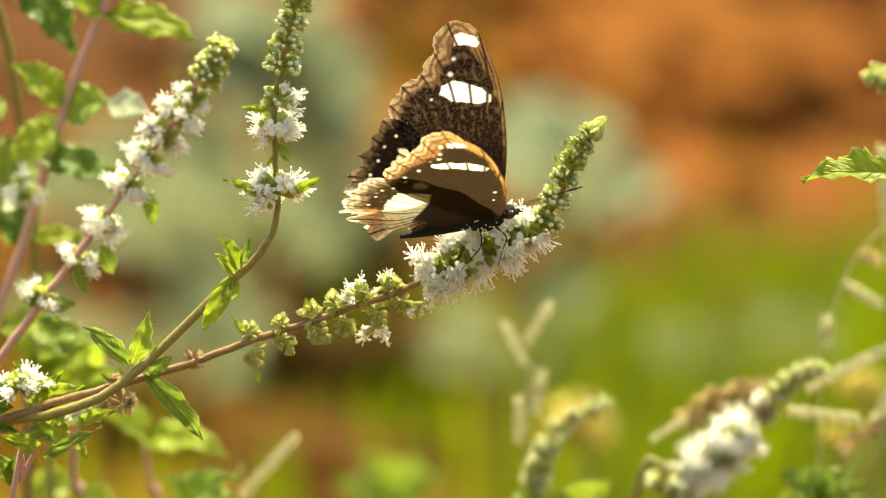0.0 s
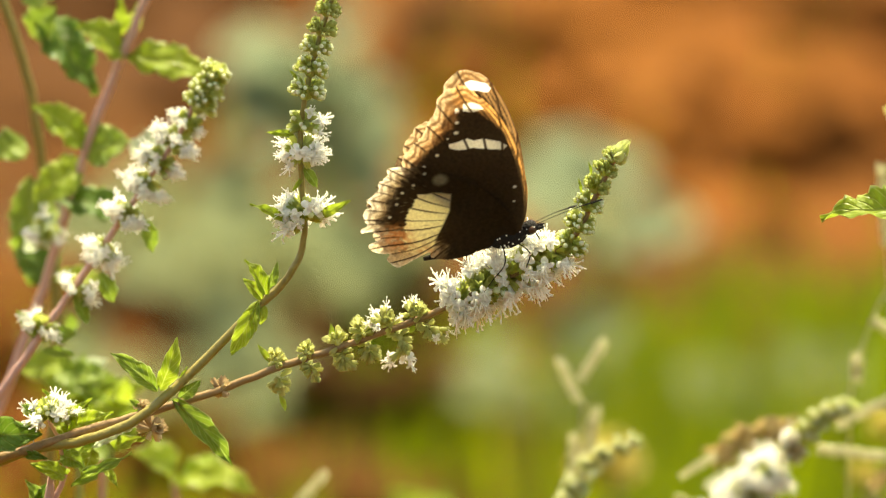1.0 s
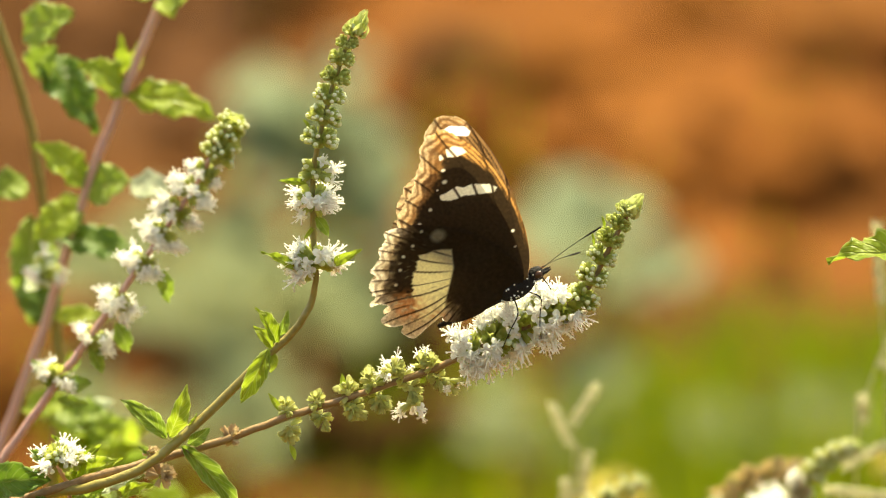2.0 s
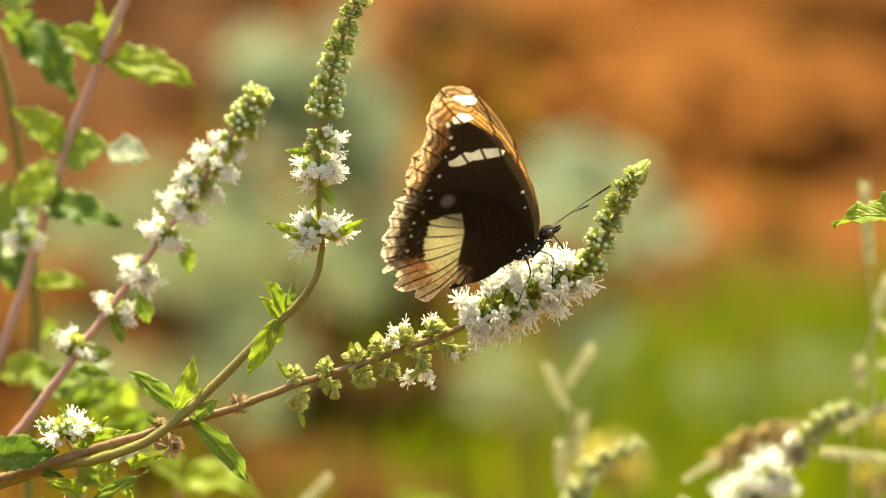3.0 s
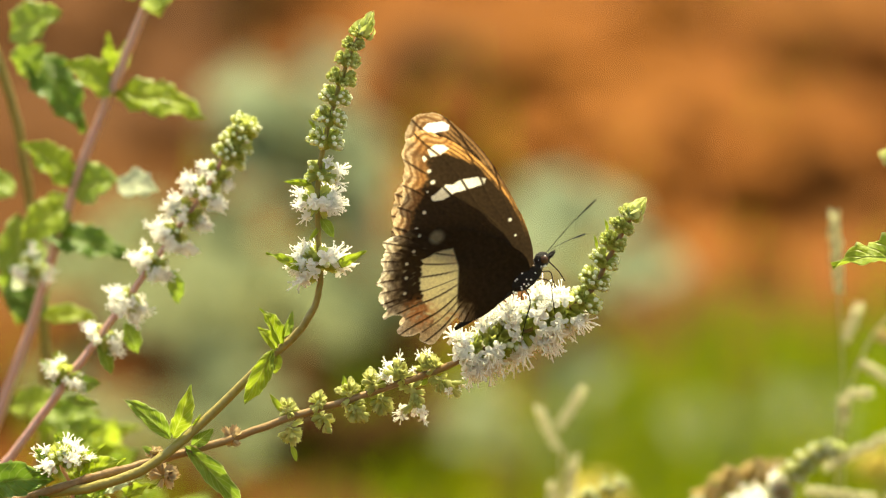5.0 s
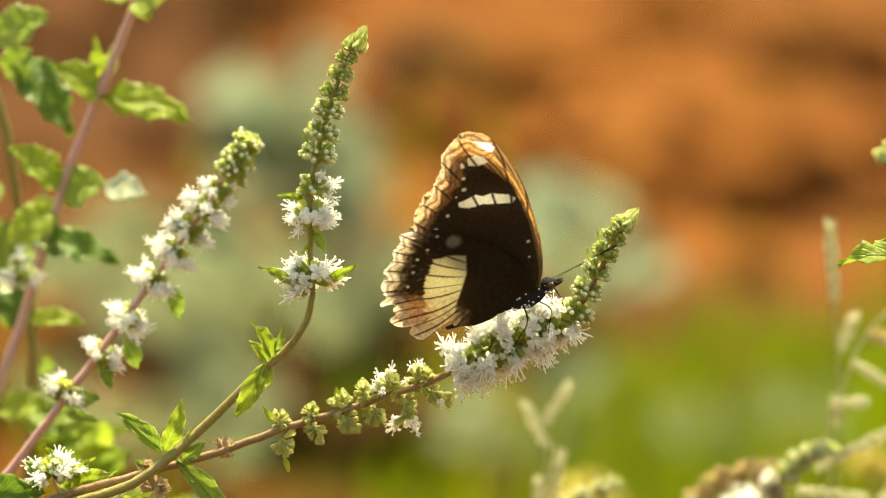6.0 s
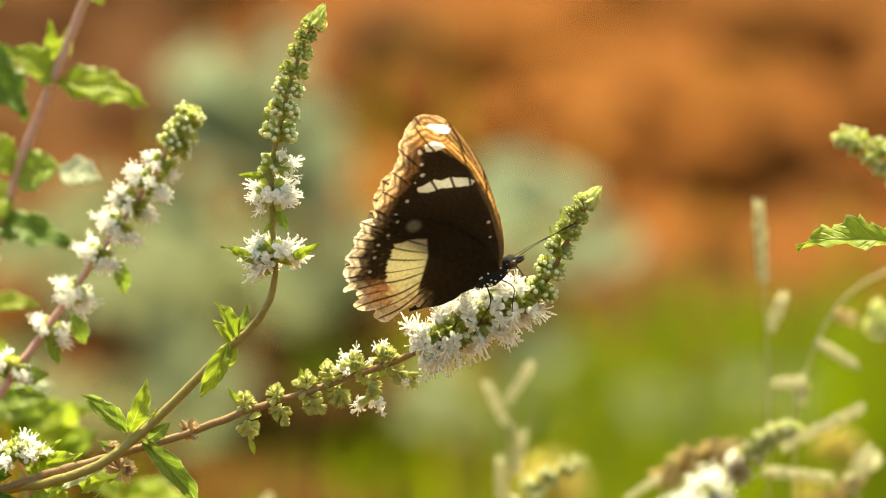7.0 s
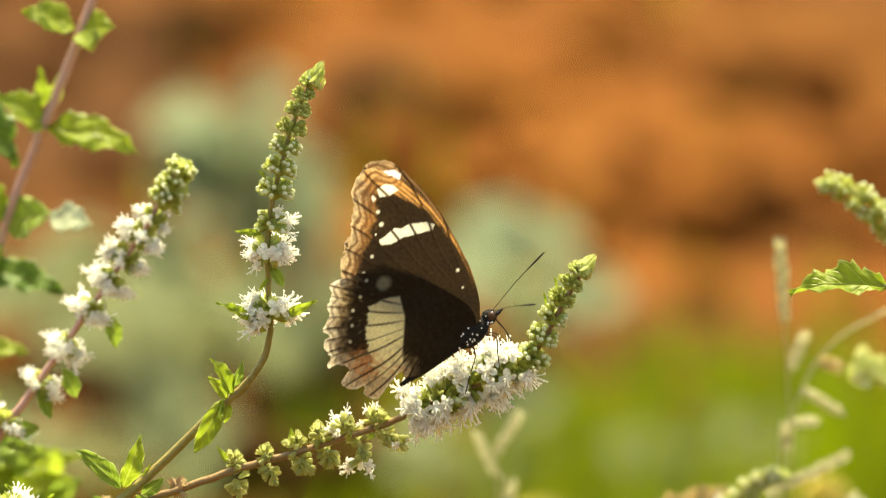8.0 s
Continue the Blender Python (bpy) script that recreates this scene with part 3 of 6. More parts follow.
        leaf_part(t, a, b, (0.3, -1, 0.2), w, LEAF_BRIGHT, "bract", seed=i, teeth=2, tooth=0.03, nv=10, nu=2)
    return t


def upper_stalk():
    t = thing("mint_flower_stalk", (-0.0938, 0.004, 0.4951), "upright mint stalk with flower rings below a spike of green buds", "flower stalk", "mint flower stalks")
    stem_part(t, [(-0.29, 0.045, 0), (-0.235, 0.03, 0.21), (-0.168, 0.012, 0.405), (-0.1179, 0.004, 0.485), (-0.1087, 0.004, 0.4889), (-0.0956, 0.002, 0.4941), (-0.0847, -0.002, 0.4969), (-0.0746, -0.003, 0.5007), (-0.0664, -0.002, 0.5063), (-0.057, 0, 0.5148), (-0.0475, 0, 0.5245), (-0.0400, 0, 0.5312), (-0.0359, 0, 0.5373), (-0.0344, 0, 0.5437), (-0.0346, 0, 0.5501), (-0.0351, 0, 0.5578), (-0.0351, 0, 0.5629), (-0.0345, 0, 0.5693), (-0.0339, 0, 0.5743), (-0.0321, 0, 0.582), (-0.0291, 0, 0.5921), (-0.0257, 0, 0.5997)],
              [0.0011, 0.0011, 0.0011, 0.001, 0.0009, 0.0006, 0.0006, 0.0005, 0.0004], STEM_OLIVE, 90)
    for i, (at, r, n, c) in enumerate([((-0.0344, 0, 0.5473), 0.0055, 30, 20), ((-0.035, 0, 0.5614), 0.0047, 22, 18)]):
        whorl(t, at, (0, 0, 1), r, n, True, c + 6, 130 + i, CALYX, tip=0.05, flat=0.25, spread=0.8, bare=(0.1, -0.9, 0.42))
    whorl(t, (-0.0341, 0, 0.568), (0, 0, 1), 0.0044, 4, True, 24, 133, CALYX, flower_sides=[0.3, -0.2], tip=0.1)
    for i, (at, r) in enumerate([((-0.0335, 0, 0.5748), 0.0043), ((-0.0326, 0, 0.5798), 0.004), ((-0.0315, 0, 0.5844), 0.0039), ((-0.0302, 0, 0.5888), 0.0036), ((-0.0289, 0, 0.593), 0.0033), ((-0.0275, 0, 0.5964), 0.003), ((-0.0262, 0, 0.5992), 0.0026)]):
        whorl(t, at, (0.25, 0, 0.97), r * (0.82 - 0.01 * i), 0, True, 34, 140 + i, CALYX, tip=0.3, spread=0.4, squash=1.15, bud_mat=BUD if i < 3 else BUD_TIP, lobes=FRONT_GAP if i < 4 else None)
    bud_cone(t, (-0.0259, 0, 0.5987), (-0.0229, 0, 0.605), 0.0045, 23)
    n0 = (0.25, -1, 0.35)
    for i, (a, b, w, mt, nm, fo) in enumerate([
            ((-0.0385, -0.001, 0.5463), (-0.0464, -0.003, 0.5506), 0.0026, LEAF_BRIGHT, "bract", 0.4), ((-0.0312, -0.001, 0.5473), (-0.0242, -0.003, 0.5514), 0.0026, LEAF_BRIGHT, "bract", 0.4),
            ((-0.0365, -0.001, 0.5657), (-0.0426, -0.003, 0.5667), 0.0018, LEAF_BRIGHT, "bract", 0.3), ((-0.0345, 0, 0.558), (-0.0316, 0, 0.5536), 0.0027, LEAF, "bract", 0.3),
            ((-0.0345, 0, 0.5563), (-0.0371, 0, 0.5527), 0.0011, LEAF_BRIGHT, "bract", 0.3), ((-0.0356, 0, 0.5779), (-0.0374, 0, 0.5801), 0.0009, LEAF_BRIGHT, "bract", 0.3),
            ((-0.0431, 0, 0.5294), (-0.0479, 0, 0.5373), 0.0048, LEAF_BRIGHT, "leaf", 0.7), ((-0.0439, 0, 0.5281), (-0.0483, 0, 0.5331), 0.0035, LEAF_BRIGHT, "leaf", 0.5),
            ((-0.0425, 0, 0.5309), (-0.0406, 0, 0.5369), 0.0025, LEAF, "leaf", 0.5), ((-0.045, 0, 0.5281), (-0.0512, 0, 0.516), 0.0056, LEAF_BRIGHT, "leaf", 0.6),
            ((-0.0441, 0, 0.5277), (-0.0446, 0, 0.5226), 0.003, LEAF_BRIGHT, "leaf", 0.4),
            ((-0.0676, 0, 0.5075), (-0.0779, 0, 0.5165), 0.0054, LEAF, "leaf", 0.6), ((-0.0671, 0, 0.508), (-0.0631, 0, 0.5199), 0.0054, LEAF_BRIGHT, "leaf", 0.55),
            ((-0.0629, 0, 0.5093), (-0.0609, 0, 0.5133), 0.0018, LEAF_BRIGHT, "leaf", 0.4), ((-0.0643, 0, 0.5057), (-0.0513, 0, 0.4905), 0.0066, LEAF, "leaf", 0.75),
            ((-0.0627, 0, 0.5062), (-0.058, 0, 0.5101), 0.0037, LEAF, "leaf", 0.5), ((-0.0715, 0, 0.5039), (-0.0739, 0, 0.5058), 0.0018, LEAF, "leaf", 0.5)]):
        leaf_part(t, a, b, n0, w, mt, nm, seed=200 + i, fold=fo + 0.1, bend=0.17, teeth=7 if nm == "leaf" else 2, tooth=0.06 if nm == "leaf" else 0.03, wrinkle=0.055)
    dry_whorl(t, (-0.069, 0, 0.499), 0.0033, 8)
    dry_whorl(t, (-0.0715, 0, 0.5043), 0.0019, 9)
    return t


def corner_sprig():
    t = thing("mint_sprig", (-0.0914, 0.006, 0.4895), "leafy mint sprig with a small whorl of white flowers", "sprig", "mint flower stalks")
    stem_part(t, [(-0.16, 0.03, 0), (-0.13, 0.02, 0.25), (-0.0952, 0.006, 0.469), (-0.0919, 0.006, 0.4794), (-0.0889, 0.006, 0.4879), (-0.0899, 0.006, 0.4951), (-0.0923, 0.006, 0.5005)], [0.0008, 0.0006, 0.0005], STEM_PINK, 24)
    whorl(t, (-0.0917, 0.0, 0.5028), (0, -0.3, 1), 0.0046, 9, True, 26, 170, CALYX, tip=0.4, bare=(0.1, -0.95, -0.2))
    whorl(t, (-0.0886, 0.002, 0.5018), (1, -0.2, 0.3), 0.0034, 5, True, 12, 171, CALYX, tip=0.5)
    whorl(t, (-0.0950, 0.002, 0.5010), (-1, -0.2, 0.2), 0.0034, 4, True, 12, 172, CALYX, tip=0.5)
    n0 = (0.2, -1, 0.5)
    for i, (a, b, w, mt) in enumerate([
            ((-0.0875, 0.006, 0.4972), (-0.0775, 0.002, 0.5024), 0.0054, LEAF_BRIGHT),
            ((-0.0885, 0.01, 0.4978), (-0.0824, 0.006, 0.5048), 0.0041, LEAF_BRIGHT),
            ((-0.1085, 0.002, 0.4962), (-0.0932, -0.002, 0.4985), 0.0095, LEAF_DARK),
            ((-0.078, 0.006, 0.4931), (-0.0705, 0.002, 0.4967), 0.0035, LEAF_BRIGHT),
            ((-0.0827, 0.01, 0.4929), (-0.0724, 0.006, 0.4986), 0.0035, LEAF_PALE),
            ((-0.0894, 0.006, 0.4918), (-0.0841, 0.002, 0.4899), 0.0054, LEAF),
            ((-0.0867, 0.002, 0.4858), (-0.0734, -0.002, 0.4938), 0.0035, LEAF),
            ((-0.08, 0.006, 0.4887), (-0.0769, 0.002, 0.4853), 0.0024, LEAF_BRIGHT),
            ((-0.0887, 0.006, 0.4866), (-0.0965, 0.002, 0.4909), 0.0047, LEAF_BRIGHT),
            ((-0.0971, 0.0, 0.493), (-0.0919, -0.004, 0.4934), 0.0025, LEAF_DARK),
            ((-0.0827, 0.01, 0.4921), (-0.0851, 0.006, 0.4863), 0.0051, LEAF_BRIGHT),
            ((-0.0915, 0.006, 0.5035), (-0.0933, 0.002, 0.508), 0.0024, LEAF_BRIGHT),
            ((-0.0928, 0.006, 0.5006), (-0.0981, 0.002, 0.5044), 0.0041, LEAF),
            ((-0.0901, 0.006, 0.4993), (-0.0884, 0.002, 0.4964), 0.0035, LEAF_BRIGHT),
            ((-0.0959, 0.016, 0.4773), (-0.0928, 0.012, 0.4848), 0.0047, LEAF_DARK),
            ((-0.0864, 0.012, 0.4911), (-0.0806, 0.008, 0.4963), 0.0035, LEAF),
            ((-0.0948, 0.016, 0.4765), (-0.0981, 0.012, 0.4848), 0.0047, LEAF)]):
        leaf_part(t, a, b, n0, w, mt, seed=240 + i, fold=0.55, bend=0.17, teeth=6, tooth=0.07, wrinkle=0.09)
    return t


def swaying_stalk():
    t = thing("mint_flower_stalk", (-0.1018, 0.06, 0.4976), "mint stalk crowded with fluffy white flower whorls", "flower stalk", "mint flower stalks")
    stem_part(t, [(-0.27, 0.08, 0), (-0.20, 0.07, 0.25), (-0.135, 0.06, 0.44), (-0.1117, 0.06, 0.4829), (-0.1071, 0.06, 0.4896), (-0.1018, 0.06, 0.4969), (-0.0939, 0.06, 0.5082), (-0.0873, 0.06, 0.5175), (-0.0808, 0.06, 0.5268), (-0.0749, 0.06, 0.5354), (-0.069, 0.06, 0.544), (-0.0625, 0.06, 0.5532), (-0.0579, 0.06, 0.5618), (-0.054, 0.06, 0.569)],
              [0.0012, 0.001, 0.0009, 0.0006, 0.0004], STEM_PINK, 60)
    for i, (at, r, n) in enumerate([
            ((-0.0941, 0.06, 0.5095), 0.0054, 9), ((-0.0858, 0.06, 0.5183), 0.0052, 12), ((-0.0801, 0.06, 0.5265), 0.0057, 15), ((-0.0747, 0.06, 0.5354), 0.0056, 16),
            ((-0.0699, 0.06, 0.5423), 0.0058, 17), ((-0.0664, 0.06, 0.5475), 0.0058, 18), ((-0.0628, 0.06, 0.5525), 0.0057, 18), ((-0.0597, 0.06, 0.5573), 0.0049, 12)]):
        whorl(t, at, (0.55, 0, 0.83), r * 0.80, int(n * 1.25), True, 22, 300 + i, CALYX, flat=0.8, bare=(0.3, -0.9, -0.3))
    for i, (at, r) in enumerate([((-0.0571, 0.06, 0.5608), 0.0038), ((-0.0555, 0.06, 0.5643), 0.0037), ((-0.0538, 0.06, 0.5679), 0.0033)]):
        whorl(t, at, (0.5, 0, 0.87), r, 0, True, 28, 320 + i, CALYX, bud_mat=BUD, tip=0.35, spread=0.4, squash=1.15)
    bud_cone(t, (-0.0538, 0.06, 0.5679), (-0.0523, 0.06, 0.5716), 0.0044, 37)
    for i, (a, b, w) in enumerate([((-0.0952, 0.06, 0.5071), (-0.0997, 0.06, 0.5138), 0.0033), ((-0.0926, 0.06, 0.5071), (-0.0858, 0.06, 0.5082), 0.0043), ((-0.0863, 0.06, 0.5175), (-0.0835, 0.06, 0.5102), 0.0033), ((-0.0939, 0.06, 0.5042), (-0.0862, 0.06, 0.5029), 0.0027), ((-0.0699, 0.062, 0.5345), (-0.0685, 0.064, 0.5262), 0.0042), ((-0.0805, 0.062, 0.5218), (-0.0778, 0.064, 0.5145), 0.0044)]):
        leaf_part(t, a, b, (0.2, -1, 0.4), w, LEAF, "bract", seed=330 + i, teeth=5, tooth=0.08)
    return t


def leafy_plant():
    t = thing("mint_plant", (-0.0852, 0.13, 0.5143), "leafy mint plant with pinkish stems and backlit leaves", "plant")
    stem_part(t, [(-0.0634, 0.13, 0.6106), (-0.0719, 0.13, 0.589), (-0.0771, 0.13, 0.5754), (-0.0832, 0.13, 0.5605), (-0.0901, 0.13, 0.5428), (-0.0970, 0.13, 0.5209), (-0.1032, 0.13, 0.5016), (-0.1115, 0.13, 0.4795), (-0.1185, 0.13, 0.4615), (-0.1241, 0.13, 0.4433), (-0.17, 0.13, 0.25), (-0.19, 0.13, 0)], [0.001, 0.0011, 0.0013], STEM_PINK, 50)
    stem_part(t, [(-0.1155, 0.15, 0.5827), (-0.1109, 0.15, 0.569), (-0.1057, 0.15, 0.5511), (-0.1028, 0.15, 0.5304), (-0.1003, 0.15, 0.5096), (-0.0996, 0.15, 0.4888), (-0.1002, 0.15, 0.472), (-0.1022, 0.15, 0.4383), (-0.10, 0.15, 0.25), (-0.11, 0.15, 0)], [0.001, 0.0013, 0.0014], STEM_OLIVE, 50)
    n0 = (0.25, -0.8, 0.7)
    for i, (a, b, w, mt) in enumerate([
            ((-0.0818, 0.13, 0.5622), (-0.0599, 0.126, 0.5572), 0.0099, LEAF_BRIGHT),
            ((-0.0818, 0.13, 0.5622), (-0.0928, 0.126, 0.5704), 0.0099, LEAF_BRIGHT),
            ((-0.0836, 0.135, 0.565), (-0.0831, 0.131, 0.5769), 0.0037, LEAF_BRIGHT),
            ((-0.0807, 0.135, 0.5667), (-0.0783, 0.131, 0.5753), 0.0037, LEAF_BRIGHT),
            ((-0.1036, 0.14, 0.5709), (-0.0891, 0.136, 0.5515), 0.0116, LEAF_DARK),
            ((-0.1042, 0.14, 0.565), (-0.0983, 0.136, 0.573), 0.0094, LEAF),
            ((-0.1068, 0.14, 0.5739), (-0.0939, 0.136, 0.5809), 0.0111, LEAF),
            ((-0.0914, 0.13, 0.5401), (-0.1034, 0.126, 0.551), 0.0101, LEAF_BRIGHT),
            ((-0.0911, 0.13, 0.5382), (-0.0804, 0.126, 0.5425), 0.0115, LEAF),
            ((-0.081, 0.125, 0.5411), (-0.0707, 0.121, 0.5405), 0.0082, LEAF_PALE),
            ((-0.0924, 0.134, 0.5406), (-0.0919, 0.13, 0.5464), 0.0032, LEAF_BRIGHT),
            ((-0.0923, 0.13, 0.5349), (-0.1039, 0.126, 0.5278), 0.0101, LEAF_BRIGHT),
            ((-0.0982, 0.13, 0.5278), (-0.0777, 0.126, 0.5231), 0.0094, LEAF_DARK),
            ((-0.0995, 0.14, 0.5059), (-0.0866, 0.136, 0.5064), 0.0056, LEAF_BRIGHT),
            ((-0.1059, 0.14, 0.5163), (-0.1015, 0.136, 0.504), 0.0116, LEAF_DARK),
            ((-0.1051, 0.125, 0.5157), (-0.0981, 0.121, 0.5266), 0.0051, LEAF_PALE),
            ((-0.0979, 0.14, 0.4814), (-0.0857, 0.136, 0.4831), 0.0073, LEAF),
            ((-0.0967, 0.14, 0.4928), (-0.0961, 0.136, 0.4986), 0.0048, LEAF),
            ((-0.0997, 0.14, 0.484), (-0.0899, 0.136, 0.478), 0.0095, LEAF),
            ((-0.1075, 0.14, 0.4837), (-0.0944, 0.136, 0.4853), 0.0095, LEAF_BRIGHT),
            ((-0.1063, 0.14, 0.5397), (-0.1135, 0.136, 0.5364), 0.0094, LEAF),
            ((-0.0747, 0.13, 0.5861), (-0.087, 0.126, 0.5906), 0.0089, LEAF_BRIGHT),
            ((-0.0737, 0.13, 0.5845), (-0.0651, 0.126, 0.5871), 0.0106, LEAF_BRIGHT),
            ((-0.0735, 0.126, 0.5857), (-0.0701, 0.122, 0.5819), 0.0063, LEAF_BRIGHT),
            ((-0.1058, 0.146, 0.5300), (-0.1056, 0.142, 0.5035), 0.0125, LEAF),
            ((-0.0992, 0.146, 0.5290), (-0.0915, 0.142, 0.5335), 0.0090, LEAF_BRIGHT)]):
        leaf_part(t, a, b, n0, w, mt, seed=400 + i, fold=0.25, bend=0.10, teeth=8, tooth=0.10, wrinkle=0.055, twist=0.12)
    whorl(t, (-0.1014, 0.12, 0.5205), (0.5, 0, 0.8), 0.005, 4, True, 18, 430, CALYX)
    return t


def low_leaves():
    """Soft bright leaves low behind the stalks, on short stems of their own."""
    for k, (root, mid, top, leaves) in enumerate([
            ((-0.0741, 0.2, 0.4147), (-0.0758, 0.2, 0.4292), (-0.078, 0.2, 0.4436), [((-0.0781, 0.2, 0.4429), (-0.0876, 0.18, 0.4542), 0.0088, LEAF_BRIGHT), ((-0.0774, 0.2, 0.4422), (-0.0565, 0.18, 0.4442), 0.0106, LEAF_BRIGHT), ((-0.078, 0.2, 0.4436), (-0.0843, 0.2, 0.4537), 0.0075, LEAF_BRIGHT), ((-0.0767, 0.2, 0.4407), (-0.0647, 0.2, 0.4494), 0.0063, LEAF)]),
            ((-0.065, 0.16, 0.4222), (-0.065, 0.16, 0.4279), (-0.0663, 0.16, 0.435), [((-0.0663, 0.16, 0.4343), (-0.0526, 0.14, 0.4485), 0.0112, LEAF), ((-0.0663, 0.16, 0.435), (-0.0714, 0.15, 0.446), 0.0088, LEAF), ((-0.0649, 0.16, 0.4336), (-0.052, 0.14, 0.4415), 0.0088, LEAF)]),
            ((-0.0916, 0.17, 0.4225), (-0.0935, 0.17, 0.4382), (-0.094, 0.17, 0.4595), [((-0.0942, 0.17, 0.4382), (-0.1053, 0.17, 0.4382), 0.01, LEAF_BRIGHT), ((-0.0935, 0.17, 0.4367), (-0.0832, 0.17, 0.431), 0.01, LEAF_BRIGHT), ((-0.094, 0.17, 0.458), (-0.0811, 0.16, 0.4703), 0.01, LEAF), ((-0.094, 0.17, 0.4595), (-0.0975, 0.16, 0.476), 0.01, LEAF), ((-0.0937, 0.17, 0.468), (-0.0811, 0.16, 0.476), 0.0063, LEAF_BRIGHT), ((-0.094, 0.17, 0.4566), (-0.0853, 0.16, 0.4675), 0.0075, LEAF_BRIGHT)]),
            ((-0.0986, 0.15, 0.4581), (-0.0983, 0.15, 0.4637), (-0.0979, 0.15, 0.4679), [((-0.0975, 0.15, 0.4676), (-0.0831, 0.14, 0.4752), 0.0074, LEAF_BRIGHT), ((-0.09, 0.15, 0.4728), (-0.0865, 0.14, 0.4831), 0.0057, LEAF_BRIGHT), ((-0.099, 0.15, 0.4735), (-0.0874, 0.14, 0.4823), 0.0074, LEAF), ((-0.1008, 0.15, 0.478), (-0.0905, 0.14, 0.4867), 0.0068, LEAF_PALE), ((-0.1036, 0.15, 0.4735), (-0.1073, 0.14, 0.4828), 0.0068, LEAF_BRIGHT), ((-0.1009, 0.15, 0.4749), (-0.0967, 0.14, 0.4884), 0.0057, LEAF), ((-0.098, 0.15, 0.4665), (-0.1045, 0.14, 0.4703), 0.0068, LEAF), ((-0.0968, 0.15, 0.4679), (-0.1017, 0.14, 0.4772), 0.0068, LEAF_BRIGHT), ((-0.098, 0.15, 0.4637), (-0.0896, 0.14, 0.4605), 0.0061, LEAF)]),
            ((-0.0203, 0.6, 0.3048), (-0.0206, 0.6, 0.3135), (-0.0211, 0.6, 0.324), [((-0.0211, 0.6, 0.3231), (-0.0284, 0.58, 0.3463), 0.0163, LEAF_BRIGHT), ((-0.0211, 0.6, 0.3231), (-0.0134, 0.58, 0.3463), 0.0163, LEAF), ((-0.0211, 0.6, 0.3231), (-0.0033, 0.58, 0.3377), 0.015, LEAF_BRIGHT), ((-0.0211, 0.6, 0.3231), (-0.0368, 0.58, 0.336), 0.0138, LEAF)])]):
        t = thing("mint_shoot", root, "young leafy mint shoot, bright yellow-green", "shoot", "young shoots")
        stem_part(t, [(root[0] - 0.005, root[1], 0), (root[0], root[1], root[2] * 0.6), root, mid, top], [0.0009, 0.0009, 0.0008, 0.0005], STEM_GREEN if k == 3 else STEM_PINK, 24, seed=k)
        for i, (a, b, w, mt) in enumerate(leaves):
            leaf_part(t, a, b, (0.3, -0.8, 0.6), w, mt, seed=500 + 10 * k + i, fold=0.3, bend=0.12, teeth=7, tooth=0.07)


def toothed_leaf():
    t = thing("mint_leaf_shoot", (0.1022, 0.004, 0.5506), "toothed bright green mint leaf on a shoot", "leaf")
    stem_part(t, [(0.17, 0.05, 0), (0.155, 0.03, 0.3), (0.1192, 0.01, 0.5274), (0.1137, 0.006, 0.545), (0.1072, 0.004, 0.5512), (0.1022, 0.004, 0.5512)], [0.0006, 0.0005], STEM_GREEN, 16)
    leaf_part(t, (0.1035, 0.004, 0.5511), (0.0817, 0.002, 0.5501), (0.1, -0.6, 0.8), 0.0105, LEAF_BRIGHT, seed=601, fold=0.5, bend=0.09, teeth=8, tooth=0.16, wrinkle=0.05, nv=40, nu=5)
    leaf_part(t, (0.1072, 0.004, 0.5506), (0.1225, 0.01, 0.5583), (0.1, -0.75, 0.62), 0.0112, LEAF_BRIGHT, seed=602, fold=0.4, teeth=7, tooth=0.2)
    return t


def bud_spray():
    t = thing("mint_bud_spike", (0.1141, 0.12, 0.5396), "nodding green mint bud spike", "flower stalk", "mint flower stalks")
    stem_part(t, [(0.20, 0.14, 0), (0.18, 0.13, 0.3), (0.1292, 0.12, 0.5082), (0.1181, 0.12, 0.5369), (0.1073, 0.12, 0.5478), (0.0993, 0.12, 0.5516)], [0.0008, 0.0005], STEM_GREEN, 20)
    for i, (at, r) in enumerate([((0.0986, 0.12, 0.5514), 0.003), ((0.102, 0.12, 0.5502), 0.0034), ((0.1056, 0.12, 0.548), 0.0037), ((0.1092, 0.12, 0.5448), 0.004), ((0.1127, 0.12, 0.5417), 0.0043)]):
        whorl(t, at, (-0.85, 0, 0.4), r, 0, True, 20, 620 + i, CALYX, pieces=True)
    bud_cone(t, (0.0993, 0.12, 0.5513), (0.094, 0.12, 0.5521), 0.004, 31)
    return t


def seed_ear(t, a, b, width, mat, seed):
    """A narrow ear of overlapping spikelets from a to b."""
    rnd = random.Random(seed)
    sh = Shape()
    a, b = Vector(a), Vector(b)
    ax = b - a
    bs = basis(ax, (0, 1, 0))
    n = max(10, int(ax.length / width * 9))
    for i in range(n):
        u, ang = i / (n - 1), i * 2.3
        o = bs @ Vector((math.cos(ang), math.sin(ang), 0))
        c = ax * (u * 0.92) + o * width * 0.08
        d = (ax.normalized() + o * rnd.uniform(0.25, 0.5)) * width * rnd.uniform(0.7, 0.95) * (0.55 + 0.45 * math.sin(math.pi * (0.1 + 0.85 * u)))
        blade(sh, c, c + d, o, width * 0.45, fold=0.5, bend=0.08, teeth=1, tooth=0.0, wrinkle=0.02, seed=seed + i, nv=5, nu=1)
    part("seed_ear", sh, [mat], t, "", a - Vector(t.location))


